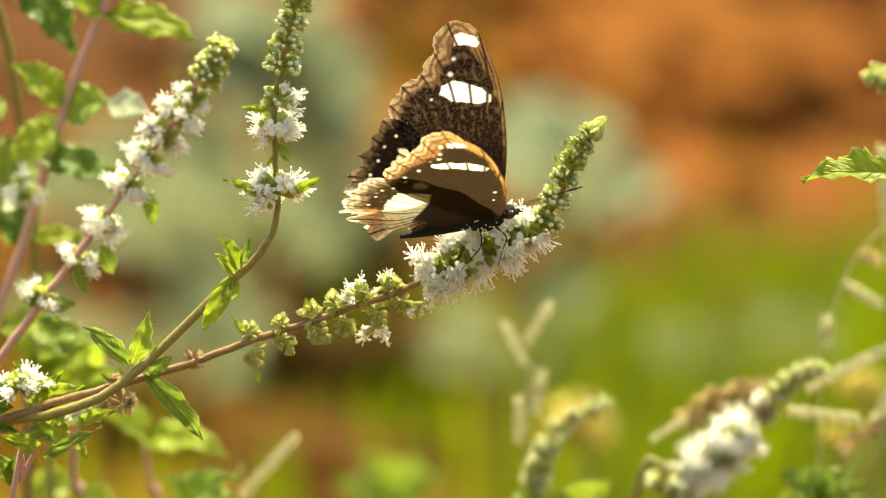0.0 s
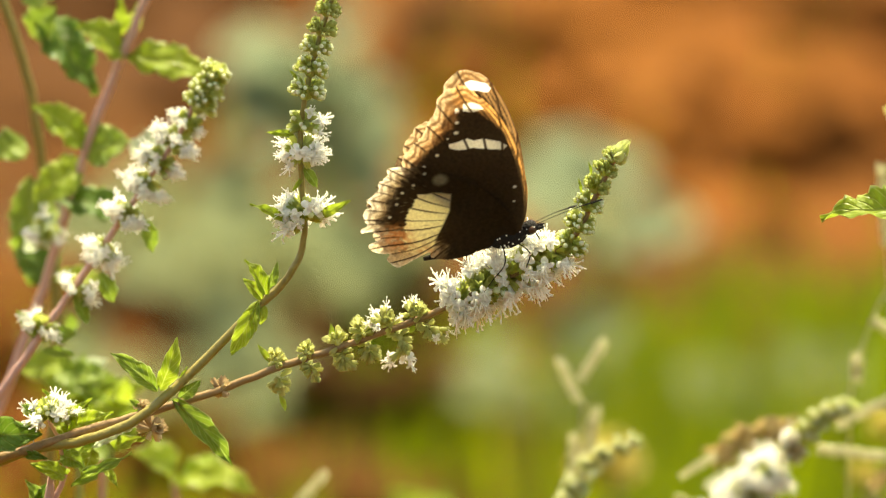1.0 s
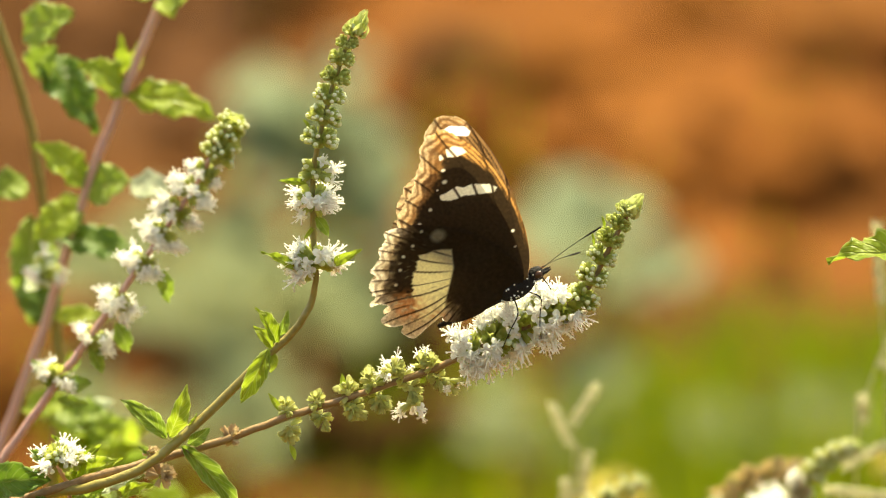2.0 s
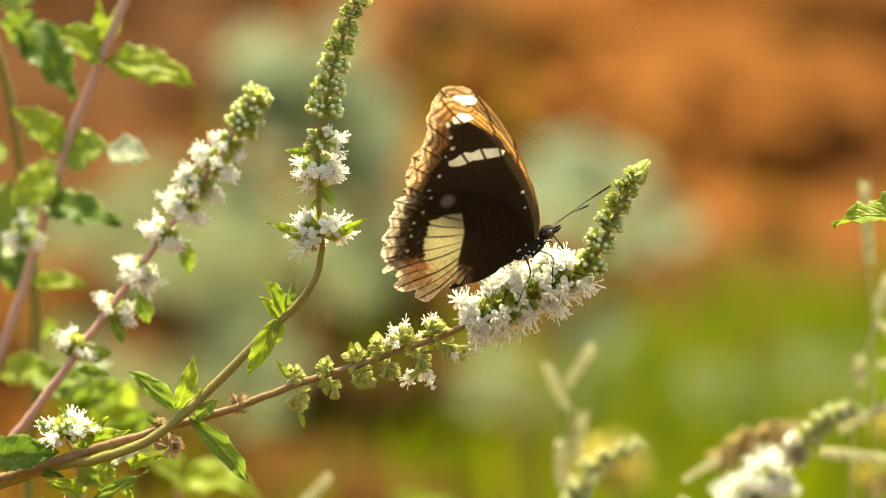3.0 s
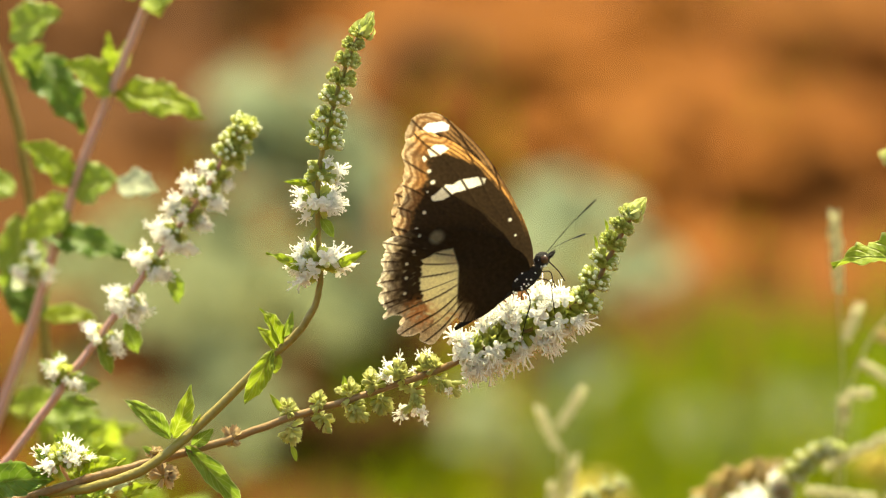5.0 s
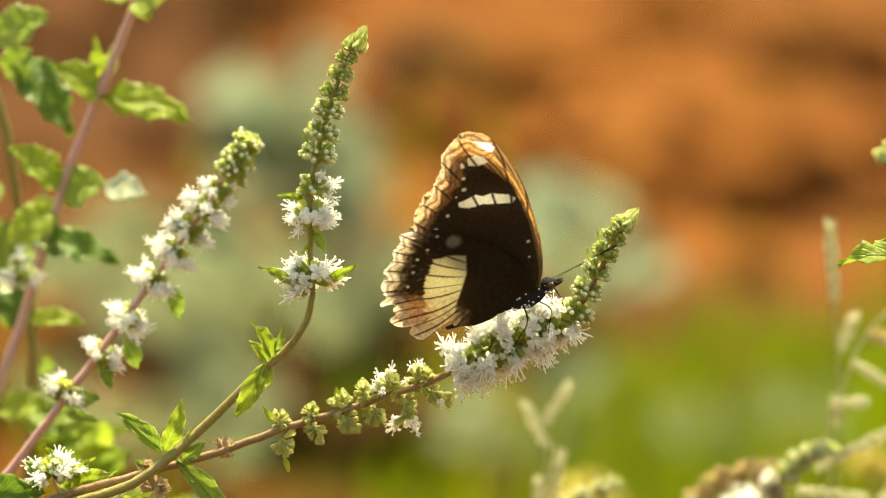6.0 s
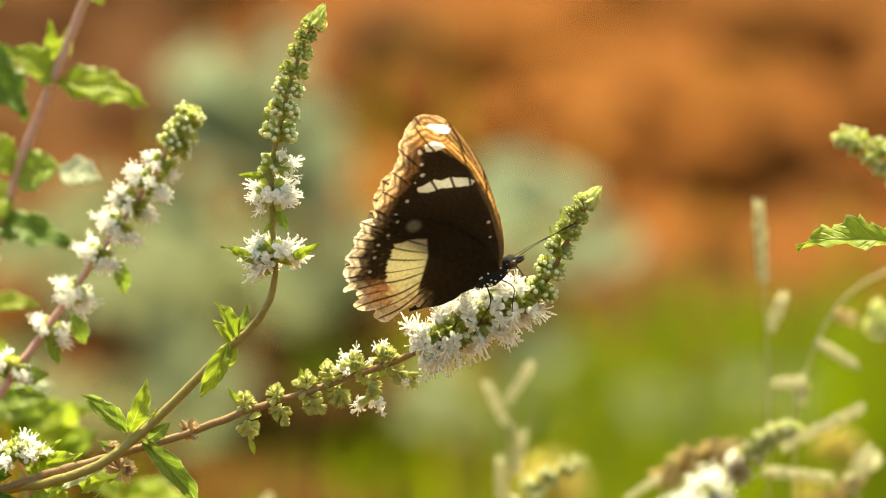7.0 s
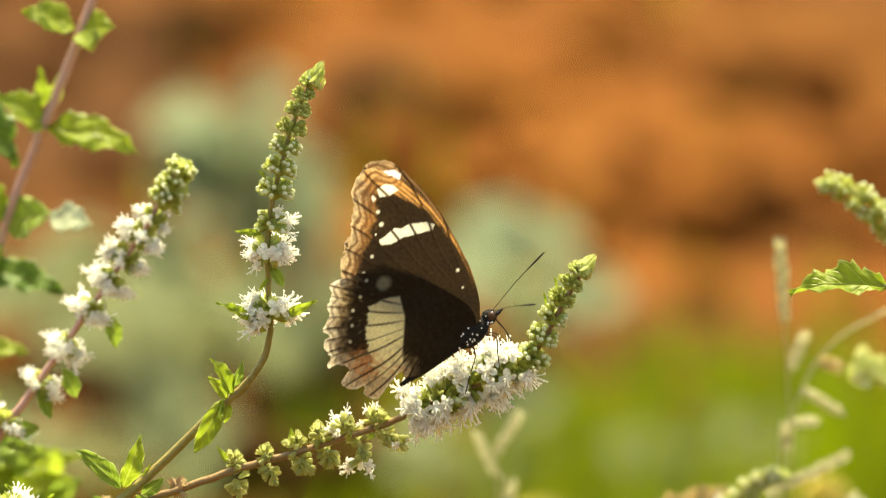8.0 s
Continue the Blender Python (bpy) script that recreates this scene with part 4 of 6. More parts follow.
def grass_stalk(root, points, radius, ears, label, seed, name="grass_stalk"):
    t = thing(name, root, label, "grass stalk", "seeding grass stalks")
    stem_part(t, points, radius, STRAW, 24, "culm", 6, seed)
    for i, (a, b, w, mt) in enumerate(ears):
        seed_ear(t, a, b, w, mt, seed + i)
    return t


def grasses():
    swaying = grass_stalk((0.0781, 0.186, 0.4452), [(0.088, 0.3, 0), (0.087, 0.3, 0.2), (0.0789, 0.186, 0.4595), (0.0785, 0.186, 0.4823), (0.0772, 0.186, 0.5007), (0.0761, 0.186, 0.5191)], [0.0003, 0.0002, 0.0002],
                          [((0.0775, 0.186, 0.5), (0.0759, 0.186, 0.5219), 0.0036, STRAW), ((0.0787, 0.186, 0.4879), (0.0825, 0.186, 0.4976), 0.0036, STRAW), ((0.0793, 0.186, 0.4752), (0.0854, 0.186, 0.4752), 0.0033, STRAW)],
                          "thin straw-coloured grass stalk with upright seed ears", 700)
    drooping = grass_stalk((0.0918, 0.198, 0.4422), [(0.09, 0.32, 0), (0.093, 0.32, 0.2), (0.0897, 0.198, 0.4494), (0.0916, 0.198, 0.471), (0.0963, 0.198, 0.4867), (0.1039, 0.198, 0.4967), (0.1163, 0.198, 0.5038)], [0.0004, 0.0003, 0.0004],
                [((0.0916, 0.198, 0.4674), (0.0913, 0.198, 0.475), 0.0042, STRAW), ((0.0945, 0.198, 0.4841), (0.1048, 0.198, 0.4774), 0.0033, STRAW), ((0.0983, 0.198, 0.491), (0.1039, 0.198, 0.4893), 0.0042, PINKISH)],
                "drooping straw-coloured grass stalk with seeds", 720)
    bud_cone(drooping, (0.111, 0.198, 0.4844), (0.1097, 0.198, 0.496), 0.0081, 47)
    bud_cone(drooping, (0.1126, 0.198, 0.4853), (0.115, 0.198, 0.4931), 0.007, 48)
    eared = grass_stalk((0.0198, 0.211, 0.4229), [(0.03, 0.34, 0), (0.025, 0.34, 0.2), (0.0197, 0.211, 0.4374), (0.0204, 0.211, 0.4577), (0.019, 0.211, 0.4606)], [0.0004, 0.0002],
                [((0.019, 0.211, 0.4594), (0.014, 0.211, 0.4707), 0.0034, STRAW), ((0.019, 0.211, 0.4649), (0.0253, 0.211, 0.4757), 0.0034, STRAW), ((0.0211, 0.211, 0.4461), (0.0232, 0.211, 0.4584), 0.0039, STRAW), ((0.0176, 0.211, 0.4389), (0.0176, 0.211, 0.4519), 0.0034, STRAW)],
                "pale grass stalk with short seed ears", 740)
    grass_stalk((-0.0558, 0.186, 0.4206), [(-0.07, 0.3, 0), (-0.066, 0.3, 0.25), (-0.0551, 0.186, 0.4278), (-0.0515, 0.186, 0.4343)], [0.0004, 0.0002],
                [((-0.0536, 0.186, 0.4321), (-0.0389, 0.186, 0.4486), 0.0033, STRAW)], "pale grass stalk with one slanting seed ear", 760)
    grass_stalk((0.1039, 0.174, 0.4323), [(0.17, 0.28, 0), (0.165, 0.28, 0.25), (0.1094, 0.174, 0.438), (0.0982, 0.174, 0.4466)], [0.0003, 0.0002],
                [((0.0801, 0.174, 0.4568), (0.0988, 0.174, 0.4548), 0.0036, STRAW), ((0.0849, 0.174, 0.4622), (0.1062, 0.174, 0.4733), 0.0036, STRAW), ((0.047, 0.174, 0.4494), (0.056, 0.174, 0.4554), 0.0025, STRAW), ((0.0927, 0.174, 0.4466), (0.105, 0.174, 0.4551), 0.0047, PINKISH), ((0.1009, 0.174, 0.4522), (0.1077, 0.174, 0.4608), 0.0069, STRAW)],
                "bent straw-coloured grass stalk lying over the flowers", 780)
    return swaying, eared


def fading_spikes():
    """Old mint spikes behind the stalks, half withered."""
    t = thing("mint_flower_stalk", (0.0469, 0.167, 0.4341), "leaning old mint spike with white flowers and brownish calyces", "flower stalk", "mint flower stalks")
    stem_part(t, [(0.02, 0.27, 0), (0.028, 0.27, 0.25), (0.0428, 0.167, 0.4334), (0.0538, 0.167, 0.4398), (0.0648, 0.167, 0.4497), (0.0743, 0.167, 0.4582), (0.0812, 0.167, 0.4667), (0.088, 0.167, 0.4695)], [0.0012, 0.0008, 0.0005], STEM_GREEN, 40)
    for i, (at, r, n, mt) in enumerate([
            ((0.051, 0.167, 0.4383), 0.0066, 0, CALYX_OLD), ((0.0559, 0.167, 0.4407), 0.0057, 14, CALYX_OLD), ((0.06, 0.167, 0.4445), 0.0066, 18, CALYX_OLD), ((0.0648, 0.167, 0.4484), 0.0068, 20, CALYX_OLD),
            ((0.0682, 0.167, 0.4518), 0.0066, 18, CALYX), ((0.0737, 0.167, 0.4582), 0.0047, 2, DRY), ((0.0773, 0.167, 0.4625), 0.0034, 0, CALYX_OLD), ((0.0801, 0.167, 0.4653), 0.0034, 0, CALYX_OLD), ((0.0836, 0.167, 0.4678), 0.0030, 0, CALYX_OLD), ((0.0866, 0.167, 0.4688), 0.0026, 0, CALYX_OLD)]):
        whorl(t, at, (0.75, 0, 0.65), r * (0.85 if n > 4 else 1), n, True, 20, 800 + i, mt)
    bud_cone(t, (0.0866, 0.167, 0.4691), (0.0914, 0.167, 0.4692), 0.0036, 41)
    for i, at in enumerate([(0.0575, 0.186, 0.4525), (0.0628, 0.186, 0.4565), (0.0688, 0.186, 0.459), (0.0737, 0.186, 0.4579)]):
        sh = Shape()
        rnd = random.Random(820 + i)
        for k in range(60):
            d = Vector((rnd.gauss(0, 1), rnd.gauss(0, 1), rnd.gauss(0, 1))).normalized()
            blade(sh, d * 0.0007, d * (0.0046 * rnd.uniform(0.55, 1.25)), (d.y, -d.x, 0.6), 0.0018, fold=0.3, bend=0.08, teeth=1, tooth=0, wrinkle=0.02, seed=k, nv=5, nu=1)
        part("seed_head", sh, [PINKISH], t, "", Vector(at) - Vector(t.location))
    u = thing("mint_flower_stalk", (0.0153, 0.18, 0.4265), "curved pale green mint spike out among grass", "flower stalk", "mint flower stalks")
    stem_part(u, [(0.012, 0.29, 0), (0.014, 0.29, 0.25), (0.0146, 0.18, 0.4308), (0.0167, 0.18, 0.4422), (0.0208, 0.18, 0.4515), (0.027, 0.18, 0.4572), (0.0332, 0.18, 0.4593)], [0.0011, 0.0006], STEM_GREEN, 30)
    for i, (at, r) in enumerate([((0.0142, 0.18, 0.4322), 0.0061), ((0.015, 0.18, 0.4379), 0.0058), ((0.0167, 0.18, 0.4429), 0.0055), ((0.0187, 0.18, 0.4479), 0.005), ((0.0219, 0.18, 0.4522), 0.0044), ((0.0256, 0.18, 0.4558), 0.0039), ((0.0294, 0.18, 0.4579), 0.0033), ((0.0327, 0.18, 0.4591), 0.0028)]):
        whorl(u, at, (0.5, 0, 0.8), r * 0.8, 0, True, 22, 840 + i, CALYX_OLD, bud_mat=BUD)
    for i, (a, b, w) in enumerate([((0.0235, 0.174, 0.4323), (0.0352, 0.167, 0.4433), 0.0096), ((0.0222, 0.174, 0.4323), (0.0277, 0.174, 0.4394), 0.0096), ((0.0166, 0.174, 0.4323), (0.0111, 0.174, 0.4394), 0.0069)]):
        leaf_part(u, a, b, (0.3, -0.8, 0.6), w, LEAF_BRIGHT, seed=860 + i)
    u.location += Vector((0.003, 0, -0.0022))
    for k, (at, r, root) in enumerate([((0.0385, 0.75, 0.312), 0.0122, (0.0401, 0.75, 0.2673)), ((0.1213, 0.6, 0.3605), 0.0077, (0.1235, 0.6, 0.3135)), ((0.1082, 0.5, 0.3702), 0.0048, (0.1102, 0.5, 0.3394))]):
        f = thing("yellow_flower", root, "soft yellow composite flower head on a thin stalk", "flower", "yellow flowers")
        stem_part(f, [(root[0], root[1], 0), root, (Vector(root) + Vector(at)) / 2 + Vector((0.003, 0, 0)), at], [0.002, 0.0015], STEM_GREEN, 16)
        sh, rnd = Shape(), random.Random(870 + k)
        for q in range(150):
            d = Vector((rnd.gauss(0, 1), rnd.gauss(0, 1), abs(rnd.gauss(0, 1)) - 0.35)).normalized()
            blade(sh, d * r * 0.12, d * r * rnd.uniform(0.85, 1.05), (d.y, -d.x, 0.6), r * 0.26, fold=0.2, bend=0.06, teeth=1, tooth=0, wrinkle=0.02, seed=q, nv=5, nu=1, round_=0.75)
        part("flower_head", sh, [YELLOW], f, "", Vector(at) - Vector(f.location))
    v = thing("mint_plant", (0.0881, 0.161, 0.4271), "low leafy mint with curled green leaves", "plant")
    stem_part(v, [(0.1, 0.26, 0), (0.098, 0.26, 0.25), (0.0869, 0.161, 0.4157), (0.0874, 0.161, 0.4271), (0.088, 0.161, 0.4384)], [0.001, 0.0008], STEM_GREEN, 12)
    for i, (a, b, w, mt) in enumerate([((0.088, 0.161, 0.437), (0.0783, 0.161, 0.4448), 0.0075, LEAF), ((0.088, 0.161, 0.437), (0.0852, 0.161, 0.4469), 0.007, LEAF), ((0.088, 0.161, 0.4377), (0.0962, 0.161, 0.4462), 0.0083, LEAF), ((0.0887, 0.161, 0.4356), (0.1004, 0.161, 0.4413), 0.0075, LEAF), ((0.0867, 0.161, 0.4356), (0.077, 0.161, 0.437), 0.0075, LEAF_BRIGHT), ((0.0924, 0.25, 0.4152), (0.0937, 0.25, 0.4263), 0.005, LEAF_BRIGHT)]):
        leaf_part(v, a, b, (0.3, -0.8, 0.6), w, mt, seed=880 + i, fold=0.4)


# ---- the butterfly ----
MM = 0.001
# outer margin first to last, then the costa and the inner edge (millimetres from the wing root)
FORE_EDGE = [(0, 0), (2.3, 3.6), (3.3, 7.5), (3.6, 13.0), (3.2, 17.3), (2.6, 21.6), (1.4, 25.9), (-0.1, 30.0), (-1.8, 33.5), (-3.7, 36.6), (-5.4, 39.0), (-7.0, 41.0), (-9.0, 42.3), (-11.4, 42.4), (-13.8, 41.3), (-15.6, 39.0), (-15.9, 36.8), (-16.9, 34.2), (-18.1, 31.6), (-19.5, 28.9), (-21.2, 26.8), (-22.7, 24.6), (-23.7, 21.5), (-20.9, 15.8), (-12.5, 7.4)]
FORE_EDGE_WORN = [(0.0, 0), (2.3, 4.5), (3.1, 9.0), (3.1, 15.3), (2.4, 21.5), (1.5, 26.5), (0.2, 30.9), (-1.4, 34.7), (-3.1, 38.0), (-4.9, 40.7), (-7.3, 42.2), (-9.8, 42.1), (-12.3, 41.0), (-13.9, 38.9), (-14.2, 36.4), (-13.7, 35.0), (-15.3, 33.8), (-16.2, 32.0), (-16.0, 30.2), (-19.0, 28.8), (-20.9, 26.9), (-22.1, 25.0), (-23.1, 23.1), (-23.2, 20.6), (-19.5, 14.0), (-12.0, 7.0)]
HIND_EDGE = [(0, 0), (1.0, 4.5), (-1.8, 9.4), (-6.0, 14.1), (-11.6, 17.9), (-18.5, 20.8), (-23.9, 21.6), (-25.4, 21.5), (-26.9, 20.5), (-27.4, 18.6), (-28.6, 16.8), (-29.3, 14.6), (-30.9, 13.0), (-31.3, 11.4), (-30.7, 10.2), (-32.9, 9.1), (-32.2, 7.2), (-31.9, 5.8), (-33.3, 4.5), (-32.6, 3.2), (-30.8, 3.5), (-29.4, 2.5), (-29.4, 0.7), (-31.7, -0.9), (-31.0, -2.7), (-29.0, -3.5), (-27.1, -3.4), (-27.8, -5.0), (-26.8, -6.5), (-25.4, -7.2), (-23.9, -6.4), (-22.4, -5.2), (-20.5, -4.0), (-18.3, -3.0), (-18.0, -4.4), (-16.6, -5.0), (-13.6, -5.4), (-9.6, -4.3), (-7.3, -2.8), (-4.0, -1.6)]
HIND_EDGE_WORN = [(p * (0.93 if q > 9 else 0.97), q * (0.93 if q > 9 else 1.0)) for p, q in HIND_EDGE]
FORE_COSTA, FORE_OUTER = FORE_EDGE[2:13], FORE_EDGE[11:23]
WORN_COSTA, WORN_OUTER = FORE_EDGE_WORN[2:11], FORE_EDGE_WORN[9:24]
HIND_OUTER = HIND_EDGE[6:34]


def closed_curve(pts, per, fray=None):
    n, out = len(pts), []
    for i in range(n):
        a, b, c, d = (Vector(pts[(i + k) % n]) for k in (-1, 0, 1, 2))
        for j in range(per):
            u = j / per
            out.append(0.5 * (2 * b + (c - a) * u + (2 * a - 5 * b + 4 * c - d) * u * u + (3 * b - a - 3 * c + d) * u ** 3))
    out = np.array([tuple(p) for p in out])
    r, ang = np.hypot(out[:, 0], out[:, 1]), np.degrees(np.arctan2(out[:, 1], out[:, 0]))
    far = np.clip((r - 15) / 10, 0, 1) * (ang > 98)
    tear = np.array([noise.noise(Vector((p[0] * 0.9, p[1] * 0.9, 2))) for p in out])
    if fray is not None:
        pole, period, phase, size = fray
        off, rad = out - np.array(pole), np.hypot(out[:, 0] - pole[0], out[:, 1] - pole[1])
        turn = np.degrees(np.arctan2(off[:, 1], off[:, 0])) + 1.2 * np.sin(r * 0.25)
        peak = 1 - np.abs((turn + phase) % period - period / 2) / (period / 2)
        rag = np.array([noise.noise(Vector((p[0] * 2.1, p[1] * 2.1, 7))) for p in out])
        out = out + off / rad[:, None] * (far * (size * (peak ** 2 - 0.35) + 0.45 * size * rag))[:, None]
    return out * (1 + far * (0.012 * (np.abs(np.sin(np.radians(ang * 25 + 40))) - 0.6) + 0.014 * tear))[:, None]


def inside(poly, x, y):
    r = np.zeros(x.shape, dtype=bool)
    px, py = poly[:, 0], poly[:, 1]
    j = len(poly) - 1
    for i in range(len(poly)):
        with np.errstate(divide="ignore", invalid="ignore"):
            cut = ((py[i] > y) != (py[j] > y)) & (x < (px[j] - px[i]) * (y - py[i]) / (py[j] - py[i]) + px[i])
        r ^= cut
        j = i
    return r


def edge_distance(poly, x, y):
    best = np.full(x.shape, 1e9)
    for i in range(len(poly)):
        a, b = poly[i - 1], poly[i]
        d = b - a
        u = np.clip(((x - a[0]) * d[0] + (y - a[1]) * d[1]) / (d @ d + 1e-9), 0, 1)
        best = np.minimum(best, np.hypot(x - a[0] - u * d[0], y - a[1] - u * d[1]))
    return best


def line_distance(line, x, y):
    """Distance to an open line of points."""
    best = np.full(x.shape, 1e9)
    for a, b in zip(np.array(line[:-1]), np.array(line[1:])):
        d = b - a
        u = np.clip(((x - a[0]) * d[0] + (y - a[1]) * d[1]) / (d @ d + 1e-9), 0, 1)
        best = np.minimum(best, np.hypot(x - a[0] - u * d[0], y - a[1] - u * d[1]))
    return best


def soft(v, lo, hi):
    u = np.clip((v - lo) / (hi - lo), 0, 1)
    return u * u * (3 - 2 * u)


def blot(x, y, c, rx, ry, ang, edge=0.35):
    """1 inside a tilted ellipse (millimetres), falling off at its rim."""
    a = radians(ang)
    u = ((x - c[0]) * math.cos(a) + (y - c[1]) * math.sin(a)) / rx
    v = (-(x - c[0]) * math.sin(a) + (y - c[1]) * math.cos(a)) / ry
    return 1 - soft(np.hypot(u, v), 1 - edge, 1 + edge)


def region(x, y, pts, edge):
    """1 inside a polygon, with a soft rim."""
    poly = np.array(pts)
    d = edge_distance(poly, x, y)
    return soft(np.where(inside(poly, x, y), d, -d), -edge, edge)


def lay(col, fac, tint):
    return col * (1 - fac[..., None]) + np.array(tint) * fac[..., None]


def wing_mesh(name, edge_pts, paint, step=0.22, seed=0, belly=0.9, fray=None):
    """A thin wing in the xz plane cut from a fine net along its outline; paint gives the pigment."""
    poly = closed_curve(edge_pts, 9, fray)
    x0, x1, y0, y1 = poly[:, 0].min(), poly[:, 0].max(), poly[:, 1].min(), poly[:, 1].max()
    gx, gy = np.meshgrid(np.arange(x0 - step, x1 + step, step), np.arange(y0 - step, y1 + step, step))
    keep = inside(poly, gx, gy)
    dist = edge_distance(poly, gx, gy)
    sel = keep | (dist < step * 0.75)
    # rim points slide onto the outline
    rim = sel & ((~keep) | (dist < step * 0.3))
    best, bx, by = np.full(gx.shape, 1e9), gx.copy(), gy.copy()
    for i in range(len(poly)):
        a, b = poly[i - 1], poly[i]
        d = b - a
        u = np.clip(((gx - a[0]) * d[0] + (gy - a[1]) * d[1]) / (d @ d + 1e-9), 0, 1)
        qx, qy = a[0] + u * d[0], a[1] + u * d[1]
        e = np.hypot(gx - qx, gy - qy)
        m = e < best
        best, bx, by = np.where(m, e, best), np.where(m, qx, bx), np.where(m, qy, by)
    gx2, gy2 = np.where(rim, bx, gx), np.where(rim, by, gy)
    col, relief = paint(gx2, gy2, np.where(keep, dist, 0))
    idx = np.full(gx.shape, -1)
    idx[sel] = np.arange(sel.sum())
    a, b, c, d = idx[:-1, :-1], idx[:-1, 1:], idx[1:, 1:], idx[1:, :-1]
    ok = (a >= 0) & (b >= 0) & (c >= 0) & (d >= 0)
    faces = np.stack([a[ok], b[ok], c[ok], d[ok]], 1)
    wave = np.array([noise.noise(Vector((p * 0.12, q * 0.12, seed))) for p, q in zip(gx2[sel], gy2[sel])])
    yy = belly * wave + relief[sel]
    verts = np.stack([gx2[sel], yy, gy2[sel]], 1) * MM
    me = bpy.data.meshes.new(name)
    me.from_pydata(verts.tolist(), [], faces.tolist())
    me.materials.append(WING)
    layer = me.attributes.new("pigment", "FLOAT_COLOR", "POINT")
    rgba = np.concatenate([np.clip(col[sel], 0, 1), np.ones((sel.sum(), 1))], 1).astype(np.float32)
    layer.data.foreach_set("color", rgba.ravel())
    me.polygons.foreach_set("use_smooth", [True] * len(faces))
    me.update()
    return me


def veins(x, y, pole, period, phase, width):
    ang = np.degrees(np.arctan2(y - pole[1], x - pole[0])) + 1.2 * np.sin(np.hypot(x, y) * 0.25)
    r = np.hypot(x - pole[0], y - pole[1])
    off = np.abs((ang + phase) % period - period / 2)
    return (1 - soft(np.radians(off) * r, width * 0.4, width)) * soft(r, 6, 14)


def mottle(x, y, scale, seed):
    flat = np.array([noise.noise(Vector((p * scale, q * scale, seed))) for p, q in zip(x.ravel(), y.ravel())])
    return flat.reshape(x.shape)


DARK, RUST, CREAM, WHITE = (0.060, 0.042, 0.025), (0.66, 0.27, 0.09), (0.95, 0.91, 0.64), (0.95, 0.95, 0.93)
TAN, STRAW_PALE, INK = (0.45, 0.26, 0.115), (0.72, 0.58, 0.38), (0.045, 0.024, 0.012)


def streaks(x, y, pole, seed):
    """Fine grain that runs out along the veins."""
    ang, r = np.arctan2(y - pole[1], x - pole[0]), np.hypot(x - pole[0], y - pole[1])
    return mottle(ang * 26, r * 0.55, 1.0, seed) * 0.5 + 0.5


